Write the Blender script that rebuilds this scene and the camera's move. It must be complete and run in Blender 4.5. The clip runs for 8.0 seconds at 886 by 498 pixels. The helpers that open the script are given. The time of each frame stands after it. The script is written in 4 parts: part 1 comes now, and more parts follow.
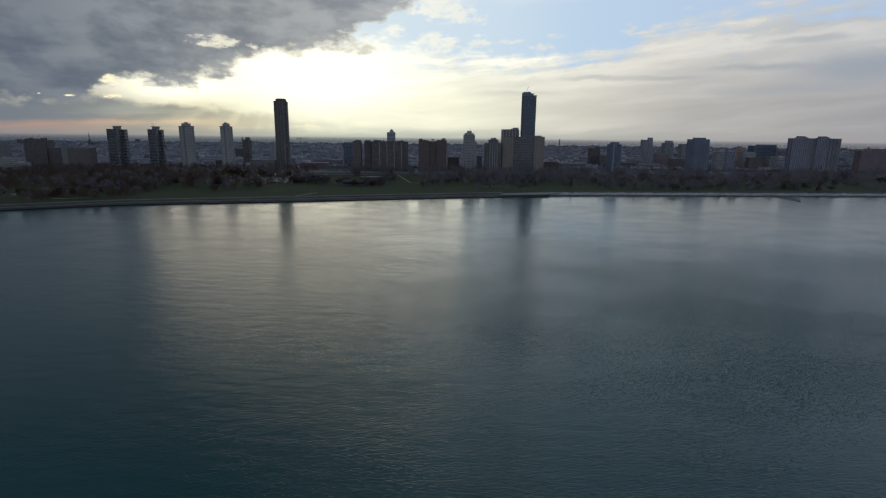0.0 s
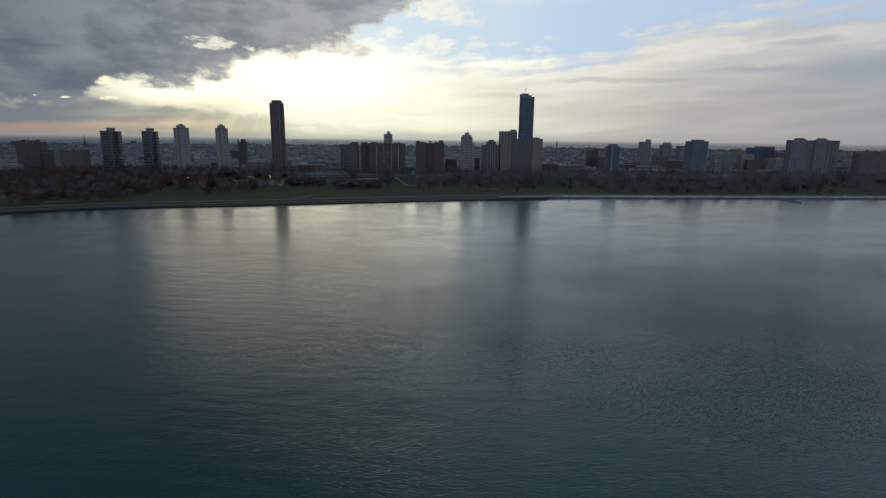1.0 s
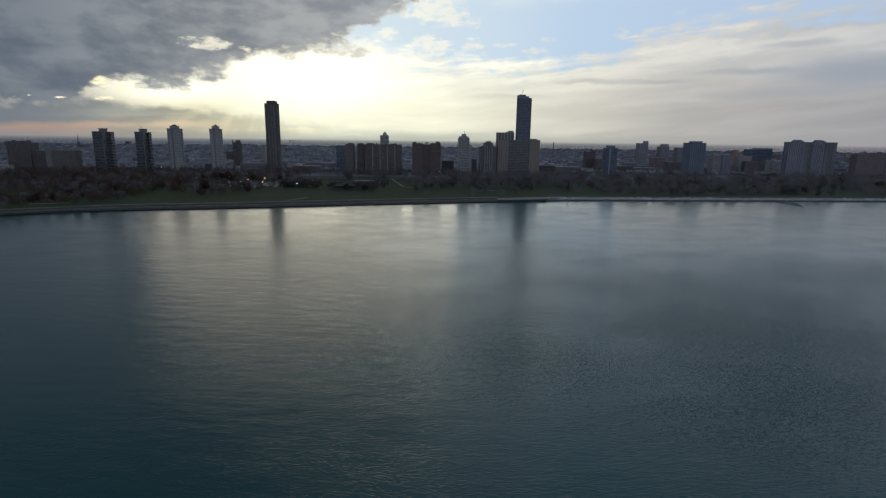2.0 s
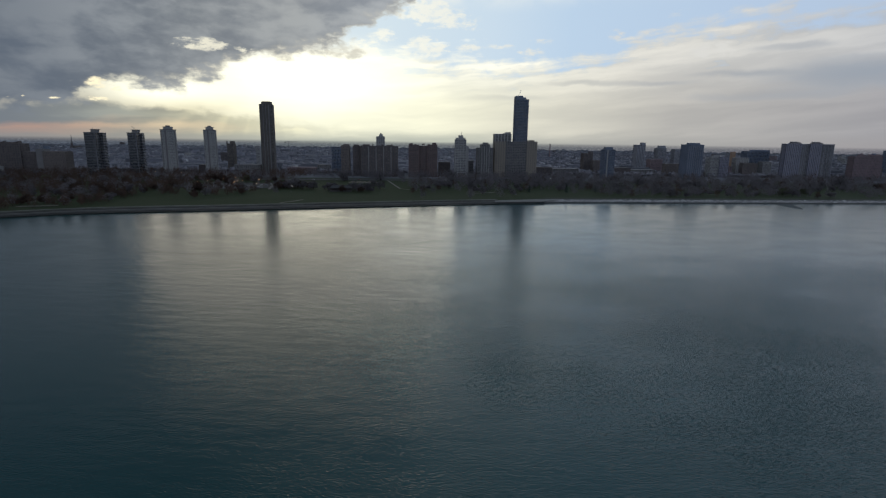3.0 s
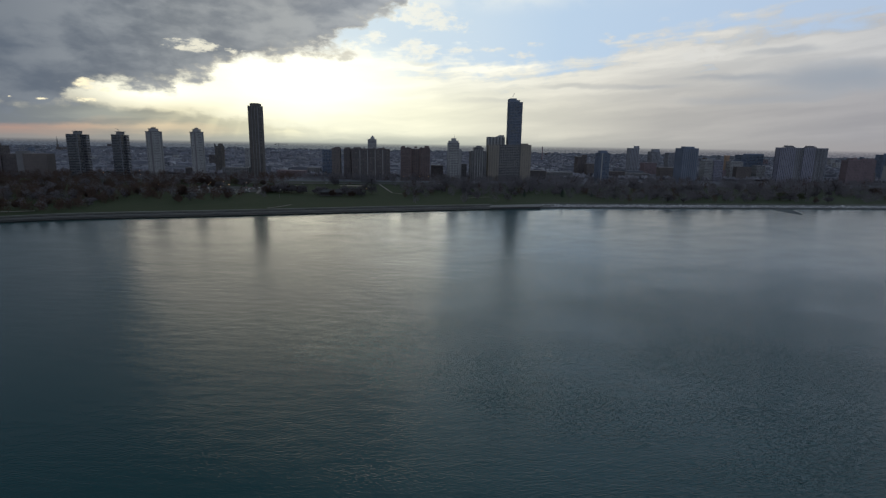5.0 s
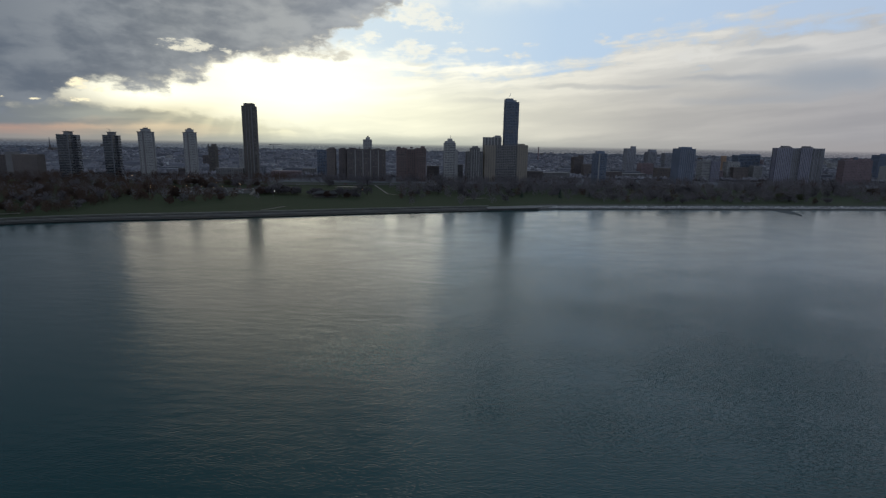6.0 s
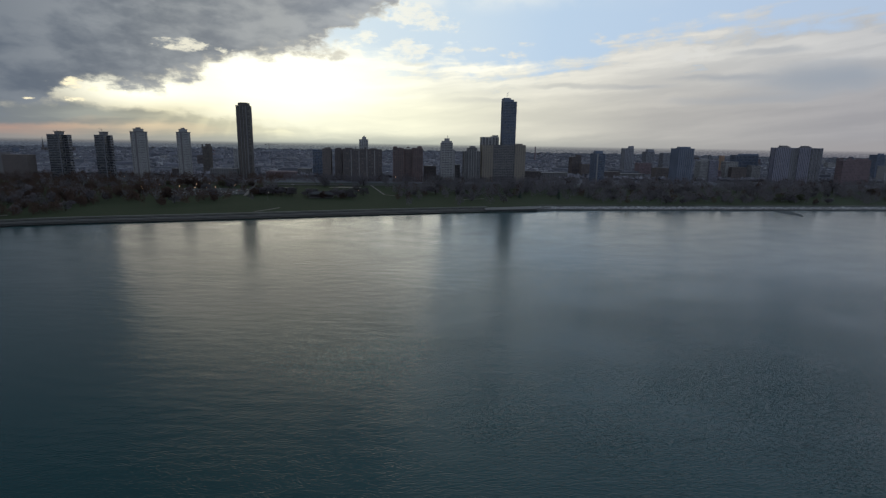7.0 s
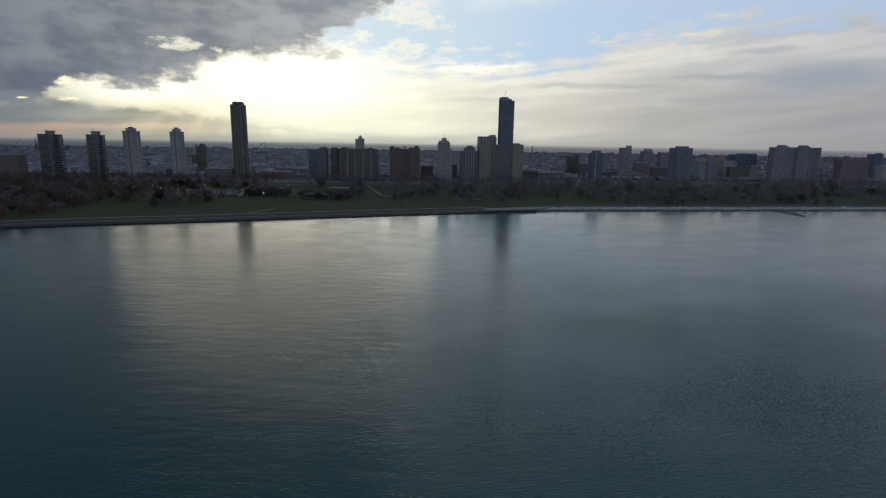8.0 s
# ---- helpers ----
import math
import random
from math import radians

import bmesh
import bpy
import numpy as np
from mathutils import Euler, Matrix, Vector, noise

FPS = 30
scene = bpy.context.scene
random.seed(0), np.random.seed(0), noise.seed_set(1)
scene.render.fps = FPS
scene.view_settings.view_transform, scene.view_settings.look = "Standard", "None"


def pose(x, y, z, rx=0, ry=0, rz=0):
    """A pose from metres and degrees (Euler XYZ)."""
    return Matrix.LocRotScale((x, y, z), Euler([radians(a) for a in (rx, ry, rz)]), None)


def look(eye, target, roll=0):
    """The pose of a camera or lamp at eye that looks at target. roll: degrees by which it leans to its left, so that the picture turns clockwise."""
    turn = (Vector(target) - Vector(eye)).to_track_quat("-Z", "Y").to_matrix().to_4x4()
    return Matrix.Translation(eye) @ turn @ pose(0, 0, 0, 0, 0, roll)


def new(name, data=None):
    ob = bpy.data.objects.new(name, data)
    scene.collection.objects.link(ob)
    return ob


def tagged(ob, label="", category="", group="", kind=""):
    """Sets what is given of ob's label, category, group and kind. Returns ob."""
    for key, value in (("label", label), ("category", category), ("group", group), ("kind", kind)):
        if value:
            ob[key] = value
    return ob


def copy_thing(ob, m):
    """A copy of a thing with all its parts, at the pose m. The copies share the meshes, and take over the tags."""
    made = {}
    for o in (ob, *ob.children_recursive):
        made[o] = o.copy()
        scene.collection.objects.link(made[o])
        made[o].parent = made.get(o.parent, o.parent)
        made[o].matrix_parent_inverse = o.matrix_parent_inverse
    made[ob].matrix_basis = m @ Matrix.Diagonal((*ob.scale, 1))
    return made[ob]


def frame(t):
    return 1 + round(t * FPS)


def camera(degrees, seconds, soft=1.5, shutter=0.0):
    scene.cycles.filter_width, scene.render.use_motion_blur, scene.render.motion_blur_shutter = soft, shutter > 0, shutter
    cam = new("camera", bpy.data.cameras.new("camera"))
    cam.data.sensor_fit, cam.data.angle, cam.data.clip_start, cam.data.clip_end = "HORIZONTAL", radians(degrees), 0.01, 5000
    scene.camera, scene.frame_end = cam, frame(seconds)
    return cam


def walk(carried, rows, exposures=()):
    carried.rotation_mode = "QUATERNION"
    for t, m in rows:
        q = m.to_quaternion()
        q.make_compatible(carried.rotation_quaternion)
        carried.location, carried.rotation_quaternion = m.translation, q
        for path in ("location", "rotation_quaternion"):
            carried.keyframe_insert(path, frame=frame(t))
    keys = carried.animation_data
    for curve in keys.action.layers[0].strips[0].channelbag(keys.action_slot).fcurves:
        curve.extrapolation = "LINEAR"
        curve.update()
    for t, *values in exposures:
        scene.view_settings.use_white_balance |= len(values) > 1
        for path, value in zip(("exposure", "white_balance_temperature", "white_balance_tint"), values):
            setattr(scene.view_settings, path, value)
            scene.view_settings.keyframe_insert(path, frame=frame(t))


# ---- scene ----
cam = camera(81.03, 8.0, 1.3)
PATH = [
    (0, (-0.01, -0.00, 69.25), (3.41, 97.73, 48.34), 0.64),
    (0.5, (-0.13, 4.33, 69.30), (3.53, 102.09, 48.59), 0.62),
    (1, (-0.24, 8.60, 69.44), (3.71, 106.38, 48.87), 0.64),
    (1.5, (-0.39, 12.91, 69.63), (3.90, 110.70, 49.16), 0.69),
    (3, (-1.40, 26.20, 70.17), (4.01, 124.00, 50.01), 0.81),
    (3.5, (-1.76, 30.63, 70.43), (4.04, 128.43, 50.41), 0.85),
    (4, (-2.01, 35.03, 70.76), (4.19, 132.84, 50.86), 0.88),
    (4.5, (-2.17, 39.42, 71.08), (4.43, 137.22, 51.30), 0.93),
    (6, (-2.76, 52.70, 71.76), (5.05, 150.44, 52.10), 0.95),
    (6.5, (-2.98, 57.44, 71.94), (5.22, 155.13, 52.21), 0.93),
    (7, (-3.30, 62.34, 72.17), (5.19, 160.01, 52.46), 0.93),
    (7.5, (-3.71, 67.22, 72.30), (5.14, 164.85, 52.54), 0.91),
    (8, (-4.10, 72.00, 72.45), (5.07, 169.59, 52.65), 0.90),
]
walk(cam, [(t, look(e, g, r)) for t, e, g, r in PATH])

# ---- sky, sun ----
SUN_AZ, SUN_EL = -11.5, 5.8     # degrees; azimuth from +y towards +x


class Nodes:
    """Small helper that chains shader nodes."""

    def __init__(self, tree):
        self.tree = tree

    def add(self, kind, **inputs):
        n = self.tree.nodes.new(kind)
        for k, v in inputs.items():
            self.feed(n.inputs[k.replace("_", " ")], v)
        return n

    def feed(self, socket, v):
        if isinstance(v, bpy.types.NodeSocket):
            self.tree.links.new(v, socket)
        else:
            socket.default_value = v

    def math(self, op, a, b=0.0, c=0.0):
        n = self.tree.nodes.new("ShaderNodeMath")
        n.operation = op
        for s, v in zip(n.inputs, (a, b, c)):
            self.feed(s, v)
        return n.outputs[0]

    def vec(self, op, a, b=(0, 0, 0), c=(0, 0, 0)):
        n = self.tree.nodes.new("ShaderNodeVectorMath")
        n.operation = op
        for s, v in zip(n.inputs, (a, b, c)):
            self.feed(s, v)
        return n.outputs["Value"] if op in ("LENGTH", "DOT_PRODUCT") else n.outputs["Vector"]

    def step(self, v, lo, hi, a=0.0, b=1.0):
        n = self.tree.nodes.new("ShaderNodeMapRange")
        n.interpolation_type = "SMOOTHSTEP"
        for s, x in zip(n.inputs, (v, lo, hi, a, b)):
            self.feed(s, x)
        return n.outputs[0]

    def mix(self, f, a, b):
        n = self.tree.nodes.new("ShaderNodeMix")
        n.data_type = "RGBA"
        self.feed(n.inputs[0], f)
        for s, v in ((n.inputs[6], a), (n.inputs[7], b)):
            self.feed(s, (*v, 1.0) if isinstance(v, tuple) and len(v) == 3 else v)
        return n.outputs[2]

    def noise(self, vector, scale, detail=4.0, rough=0.55, out="Fac"):
        n = self.tree.nodes.new("ShaderNodeTexNoise")
        if vector is not None:
            self.feed(n.inputs["Vector"], vector)
        n.inputs["Scale"].default_value = scale
        n.inputs["Detail"].default_value = detail
        n.inputs["Roughness"].default_value = rough
        return n.outputs[out]


# cloud masses in the sky: azimuth, elevation, their half sizes (degrees), weight
GLOW = [(-20.9, 8.8, 3.2, 0.65, 1.0), (-17.6, 8.5, 2.6, 0.45, 0.6), (-36.0, 3.15, 0.30, 0.10, 0.7), (-34.9, 3.2, 0.25, 0.10, 0.7),
        (-32.9, 3.3, 0.50, 0.10, 0.6), (-31.6, 3.5, 0.35, 0.12, 0.7), (-29.6, 3.35, 1.2, 0.26, 0.9), (-29.6, 4.75, 0.9, 0.55, 1.0),
        (-28.3, 4.35, 1.3, 0.35, 0.9)]
PUFF = [(1.0, 13.2, 3.8, 1.7, 1.2), (3.4, 12.3, 3.2, 1.0, 0.9), (-5.0, 9.5, 2.6, 1.0, 1.1), (-3.2, 10.7, 1.7, 0.8, 0.9), (1.4, 9.6, 3.0, 1.2, 1.1),
        (5.2, 9.6, 1.7, 0.55, 1.0), (11.7, 9.1, 1.7, 0.65, 0.9), (13.2, 10.2, 1.5, 0.40, 0.6), (6.2, 11.6, 1.3, 0.5, 0.7), (20.3, 10.6, 0.9, 0.6, 0.8),
        (29.3, 8.8, 2.4, 0.95, 1.0), (9.0, 9.7, 2.4, 0.35, 0.5), (24.5, 10.6, 3.5, 0.5, 0.6)]
SHADE = [(39.6, 6.2, 7.5, 1.6, 1.0), (30.5, 6.6, 5.0, 0.45, 0.8), (24.5, 5.9, 5.5, 0.35, 0.7), (17.0, 6.1, 5.0, 0.32, 0.6), (9.0, 4.7, 6.0, 0.45, 0.6),
         (33.0, 4.6, 7.0, 0.6, 0.6), (1.5, 8.3, 2.5, 0.35, 0.5), (35.5, 8.6, 4.0, 0.5, 0.5)]


def make_sky():
    world = bpy.data.worlds.new("sky")
    scene.world = world
    world.use_nodes = True
    tree = world.node_tree
    tree.nodes.clear()
    k = Nodes(tree)
    way = k.add("ShaderNodeTexCoord").outputs["Generated"]
    sep = k.add("ShaderNodeSeparateXYZ", Vector=way)
    x, y, z = sep.outputs
    az = k.math("MULTIPLY", k.math("ARCTAN2", x, y), 57.2958)
    el = k.math("MULTIPLY", k.math("ARCSINE", z), 57.2958)
    here = k.add("ShaderNodeCombineXYZ", X=az, Y=el).outputs[0]
    swirl = k.vec("SUBTRACT", k.noise(k.vec("MULTIPLY", here, (0.30, 0.60, 0.0)), 1.0, 5.0, 0.55, "Color"), (0.5, 0.5, 0.5))
    bent = k.vec("MULTIPLY_ADD", swirl, (2.4, 0.9, 0.0), here)
    billow = k.noise(k.vec("MULTIPLY_ADD", swirl, (0.5, 0.5, 0.0), k.vec("MULTIPLY", here, (0.42, 0.75, 0.0))), 1.0, 7.0, 0.56)
    climb = k.add("ShaderNodeCombineXYZ", Y=k.math("MULTIPLY", k.math("MAXIMUM", az, 0.0), -0.09)).outputs[0]
    wisp = k.noise(k.vec("MULTIPLY", k.vec("ADD", bent, climb), (0.085, 0.80, 0.0)), 1.0, 6.0, 0.5)
    soft = k.noise(k.vec("MULTIPLY", bent, (0.13, 0.32, 0.0)), 1.0, 4.0, 0.5)
    broad = k.noise(way, 2.2, 4.0, 0.55)

    def along(points, v=az):
        """A value or a colour that changes with the azimuth: (degrees, value or colour) points."""
        n = tree.nodes.new("ShaderNodeValToRGB")
        k.feed(n.inputs[0], k.math("DIVIDE", k.math("ADD", v, 60.0), 120.0))
        stops = n.color_ramp.elements
        for i, (d, c) in enumerate(points):
            e = stops[i] if i < 2 else stops.new(0.99)
            e.position = (d + 60.0) / 120.0
            e.color = (*c, 1.0) if isinstance(c, tuple) else (c / 20, c / 20, c / 20, 1.0)
        if isinstance(points[0][1], tuple):
            return n.outputs[0]
        return k.math("MULTIPLY", k.add("ShaderNodeSeparateXYZ", Vector=n.outputs[0]).outputs[0], 20.0)

    def mass(a, e, ra, re, w, pos=bent):
        d = k.vec("LENGTH", k.vec("MULTIPLY_ADD", pos, (1 / ra, 1 / re, 0), (-a / ra, -e / re, 0)))
        return k.step(d, 0.0, 1.35, w, 0.0)

    def total(rows, pos=bent):
        out = 0.0
        for r in rows:
            m = mass(*r, pos=pos)
            out = m if out == 0.0 else k.math("ADD", out, m)
        return out

    def over(top, cover, under):
        return k.mix(cover, under, top)

    fleck = k.math("MULTIPLY_ADD", k.noise(k.vec("MULTIPLY_ADD", swirl, (1.2, 1.2, 0.0), k.vec("MULTIPLY", here, (0.95, 2.1, 0.0))), 1.0, 5.0, 0.6), 4.4, -2.2)
    puffy = k.math("MULTIPLY_ADD", billow, 4.4, -2.2)
    streaks = k.math("MULTIPLY_ADD", wisp, 4.0, -2.0)
    bent_az, bent_el, _ = k.add("ShaderNodeSeparateXYZ", Vector=bent).outputs

    # clear air between the clouds, paler towards the hidden sun
    cloud = along([(-20, (0.72, 0.77, 0.80)), (-4, (0.69, 0.79, 0.87)), (8, (0.63, 0.74, 0.86)), (16, (0.54, 0.67, 0.84)), (34, (0.50, 0.61, 0.79)), (46, (0.48, 0.57, 0.73))])
    # thin veil over the lower sky, cream by the sun and mauve grey away from it
    veil_tone = along([(-40, (0.30, 0.29, 0.29)), (-30, (0.58, 0.54, 0.44)), (-24, (0.84, 0.76, 0.54)), (-10, (0.99, 0.95, 0.74)), (2, (0.93, 0.89, 0.70)), (14, (0.67, 0.635, 0.55)),
                       (26, (0.465, 0.44, 0.42)), (42, (0.355, 0.34, 0.36))])
    high_veil = along([(-10, (0.98, 0.95, 0.84)), (8, (0.89, 0.86, 0.77)), (22, (0.68, 0.65, 0.61)), (42, (0.47, 0.465, 0.485))])
    lit = over(high_veil, k.step(bent_el, 3.0, 9.0), veil_tone)
    lit = over(k.vec("MULTIPLY", lit, (1.30, 1.28, 1.24)), k.math("MULTIPLY", k.step(streaks, -0.7, 1.0), k.step(el, 2.0, 7.5, 0.45, 1.0)), lit)
    dusk = k.math("MINIMUM", total(SHADE), 1.1)
    shade = k.math("MULTIPLY", k.step(k.math("MULTIPLY_ADD", streaks, 0.35, dusk), -0.1, 1.15), k.step(dusk, 0.0, 0.35))
    dim = along([(-10, (0.86, 0.82, 0.68)), (10, (0.56, 0.55, 0.51)), (24, (0.40, 0.405, 0.43)), (42, (0.31, 0.345, 0.41))])
    lit = over(dim, k.math("MULTIPLY", shade, 0.85), lit)
    # unseen bright cloud added above the veil, to lighten the water that mirrors it
    higher = k.math("MULTIPLY", k.step(k.noise(k.vec("MULTIPLY", here, (0.13, 0.20, 0.0)), 1.0, 5.0, 0.55), 0.38, 0.62), k.math("MULTIPLY", k.step(el, 12.5, 15.5), k.math("DIVIDE", along([(-8, 4.0), (-2, 18.0), (12, 15.0), (22, 4.0), (44, 2.0)]), 20.0)))
    cloud = over(along([(-6, (1.05, 1.0, 0.90)), (14, (0.96, 0.94, 0.88)), (44, (0.70, 0.70, 0.70))]), higher, cloud)
    veil_top = along([(-12, 8.4), (-4, 8.3), (2, 8.4), (8, 7.9), (14, 7.6), (18, 8.6), (23, 10.0), (28, 10.6), (34, 11.0), (44, 10.2)], bent_az)
    veil = k.step(k.math("ADD", k.math("SUBTRACT", veil_top, bent_el), k.math("MULTIPLY_ADD", streaks, 2.3, k.math("MULTIPLY", puffy, 1.3))), -1.3, 1.5)
    cloud = over(lit, veil, cloud)
    heap = k.math("MINIMUM", total(PUFF, here), 1.15)
    puff = k.math("MULTIPLY", k.step(k.math("MULTIPLY_ADD", fleck, 0.8, k.math("MULTIPLY_ADD", puffy, 0.9, heap)), 0.1, 1.4), k.step(heap, 0.02, 0.5))
    cloud = over(k.mix(k.step(az, -6, 26), (1.02, 0.98, 0.86), (0.74, 0.71, 0.68)), k.math("MULTIPLY", puff, 0.85), cloud)
    # the glare where the sun stands behind thin cloud
    core = k.math("MINIMUM", k.math("ADD", mass(SUN_AZ + 0.2, 6.2, 12, 3.9, 1.15), mass(-25.0, 4.5, 6.0, 1.6, 0.85)), 1.0)
    cloud = over((1.40, 1.33, 1.08), core, cloud)
    # sun shafts fan out below the clouds
    fan = k.math("ARCTAN2", k.math("ADD", az, 15.0), k.math("SUBTRACT", 8.6, el))
    shafts = k.math("MULTIPLY_ADD", k.noise(k.add("ShaderNodeCombineXYZ", X=fan).outputs[0], 4.2, 1.5, 0.5), 3.2, -1.6)
    # grey bank under the glare
    bank_top = along([(-46, 2.7), (-37, 2.7), (-31, 3.15), (-28, 2.95), (-25, 2.85), (-21, 2.6), (-17, 2.2), (-12, 1.8), (-4, 1.4), (4, 1.0)], bent_az)
    bank_tone = along([(-44, (0.16, 0.185, 0.225)), (-36, (0.185, 0.205, 0.235)), (-28, (0.27, 0.28, 0.265)), (-22, (0.40, 0.38, 0.30)), (-16, (0.62, 0.58, 0.42)), (-6, (0.78, 0.75, 0.58))])
    bank_tone = over(k.vec("MULTIPLY", bank_tone, (1.35, 1.32, 1.24)), k.step(k.math("MULTIPLY_ADD", shafts, 0.9, k.math("MULTIPLY", streaks, 0.6)), -0.1, 0.6), bank_tone)
    bank = k.step(k.math("ADD", k.math("SUBTRACT", bank_top, bent_el), k.math("MULTIPLY", k.math("ADD", puffy, streaks), 0.45)), -0.45, 0.55)
    bank = k.math("MULTIPLY", bank, k.math("DIVIDE", along([(-46, 19.5), (-26, 19.0), (-18, 16.5), (-11, 9.5), (-4, 0.0)]), 20.0))
    cloud = over(bank_tone, bank, cloud)
    # rosy light low in the south, under the bank
    rose = k.math("MULTIPLY", k.step(k.math("ADD", k.math("ABSOLUTE", k.math("SUBTRACT", bent_el, along([(-46, 0.55), (-34, 0.7), (-27, 1.15), (-18, 1.1)]))),
                                            k.math("MULTIPLY", k.math("ADD", streaks, shafts), -0.35)), 0.75, 0.05), k.step(az, -15, -24))
    cloud = over(along([(-44, (0.60, 0.29, 0.21)), (-34, (0.60, 0.33, 0.24)), (-29, (0.66, 0.47, 0.33)), (-24, (0.78, 0.62, 0.42))]), k.math("MULTIPLY", rose, 0.85), cloud)
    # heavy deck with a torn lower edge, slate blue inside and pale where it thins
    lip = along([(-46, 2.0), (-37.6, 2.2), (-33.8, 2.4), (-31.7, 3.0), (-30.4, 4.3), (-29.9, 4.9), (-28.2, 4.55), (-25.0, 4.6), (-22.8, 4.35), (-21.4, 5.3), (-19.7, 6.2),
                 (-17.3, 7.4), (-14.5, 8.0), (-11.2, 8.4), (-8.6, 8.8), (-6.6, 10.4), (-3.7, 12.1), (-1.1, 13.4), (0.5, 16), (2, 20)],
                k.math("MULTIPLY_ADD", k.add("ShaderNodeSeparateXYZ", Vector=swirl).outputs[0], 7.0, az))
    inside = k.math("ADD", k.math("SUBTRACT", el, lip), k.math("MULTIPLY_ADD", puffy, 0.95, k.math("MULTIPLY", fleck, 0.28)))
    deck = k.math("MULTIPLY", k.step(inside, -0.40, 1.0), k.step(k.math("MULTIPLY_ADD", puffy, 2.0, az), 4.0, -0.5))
    tail = mass(-7.6, 8.9, 2.6, 0.75, 0.8)
    deck = k.math("MAXIMUM", deck, k.math("MULTIPLY", k.step(k.math("MULTIPLY_ADD", puffy, 0.8, tail), 0.1, 0.9, 0.0, 0.8), k.step(tail, 0.0, 0.3)))
    dark = along([(-46, (0.110, 0.130, 0.170)), (-34, (0.125, 0.148, 0.190)), (-22, (0.190, 0.206, 0.232)), (-12, (0.24, 0.253, 0.28)), (-2, (0.28, 0.30, 0.34))])
    pale = along([(-46, (0.155, 0.175, 0.212)), (-34, (0.215, 0.235, 0.27)), (-26, (0.31, 0.325, 0.35)), (-22, (0.345, 0.355, 0.37)), (-12, (0.40, 0.405, 0.41)), (-2, (0.46, 0.47, 0.49))])
    thick = over(dark, k.step(k.math("MULTIPLY_ADD", puffy, 0.30, k.math("MULTIPLY_ADD", soft, 3.6, -1.8)), 0.55, -0.55), pale)
    thick = over((0.66, 0.61, 0.51), k.math("MULTIPLY", k.step(inside, 1.5, 0.0, 0.0, 0.75), k.step(az, -34, -20)), thick)
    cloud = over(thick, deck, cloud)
    gap = k.math("MINIMUM", total(GLOW), 1.1)
    glow = k.math("MULTIPLY", k.step(k.math("MULTIPLY_ADD", fleck, 0.9, k.math("MULTIPLY_ADD", puffy, 0.6, gap)), 0.35, 1.35), k.step(gap, 0.03, 0.45))
    cloud = over(k.mix(k.step(el, 5, 8), (1.15, 1.0, 0.70), (0.86, 0.80, 0.66)), glow, cloud)
    # haze low over the city
    hazy = along([(-44, (0.26, 0.24, 0.25)), (-28, (0.34, 0.315, 0.29)), (-12, (0.47, 0.48, 0.42)), (4, (0.47, 0.48, 0.42)), (18, (0.42, 0.41, 0.385)), (42, (0.36, 0.335, 0.345))])
    cloud = over(hazy, k.step(k.math("MULTIPLY_ADD", streaks, 0.3, el), -0.1, 1.5, 0.92, 0.0), cloud)
    # overhead and behind, out of view: the deck on one hand, broken bright cloud on the other, grey evening sky in the east
    # invented tones, set for the light they give the water and facades
    roof = k.mix(k.step(k.math("MULTIPLY_ADD", broad, 0.5, k.math("SUBTRACT", x, 0.25)), -0.38, 0.22), (0.11, 0.138, 0.165), (0.38, 0.53, 0.68))
    roof = k.mix(k.step(el, 34, 62), roof, (0.17, 0.205, 0.245))
    east = k.mix(broad, (0.34, 0.39, 0.49), (0.42, 0.48, 0.60))
    back = k.step(y, 0.35, -0.35)
    cloud = over(k.mix(back, roof, east), k.math("MAXIMUM", k.step(el, 22.0, 42.0), back), cloud)
    # the flat land past the last roofs, put into the sky colour, already hazed
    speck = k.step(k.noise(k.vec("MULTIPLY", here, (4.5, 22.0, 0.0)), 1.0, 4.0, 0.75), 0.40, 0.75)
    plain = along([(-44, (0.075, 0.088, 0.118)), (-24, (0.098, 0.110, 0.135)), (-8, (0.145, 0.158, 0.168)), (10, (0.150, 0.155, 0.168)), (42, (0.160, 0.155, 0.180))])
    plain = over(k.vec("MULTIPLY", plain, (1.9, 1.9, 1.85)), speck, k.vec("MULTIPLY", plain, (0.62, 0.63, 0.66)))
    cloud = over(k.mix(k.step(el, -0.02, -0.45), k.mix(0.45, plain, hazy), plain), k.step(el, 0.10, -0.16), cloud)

    air = tree.nodes.new("ShaderNodeTexSky")
    air.sky_type, air.sun_disc = "NISHITA", False
    air.ozone_density = 3.0
    air.sun_elevation, air.sun_rotation = radians(SUN_EL), radians(SUN_AZ)
    clear = k.add("ShaderNodeBackground", Color=air.outputs[0], Strength=0.07)
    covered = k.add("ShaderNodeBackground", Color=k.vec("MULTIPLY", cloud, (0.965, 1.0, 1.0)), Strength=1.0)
    both = tree.nodes.new("ShaderNodeMixShader")
    k.feed(both.inputs[0], k.math("MAXIMUM", k.math("MAXIMUM", veil, deck), 0.95))
    tree.links.new(clear.outputs[0], both.inputs[1])
    tree.links.new(covered.outputs[0], both.inputs[2])
    out = tree.nodes.new("ShaderNodeOutputWorld")
    tree.links.new(both.outputs[0], out.inputs[0])


make_sky()
sun = new("sun", bpy.data.lights.new("sun", "SUN"))
sun.data.energy, sun.data.angle, sun.data.color = 0.12, radians(32), (1.0, 0.86, 0.62)
sun.matrix_world = look((0, 0, 300), (-1000 * math.sin(radians(SUN_AZ)), -1000 * math.cos(radians(SUN_AZ)),
                                      300 - 1000 * math.tan(radians(SUN_EL + 3))))
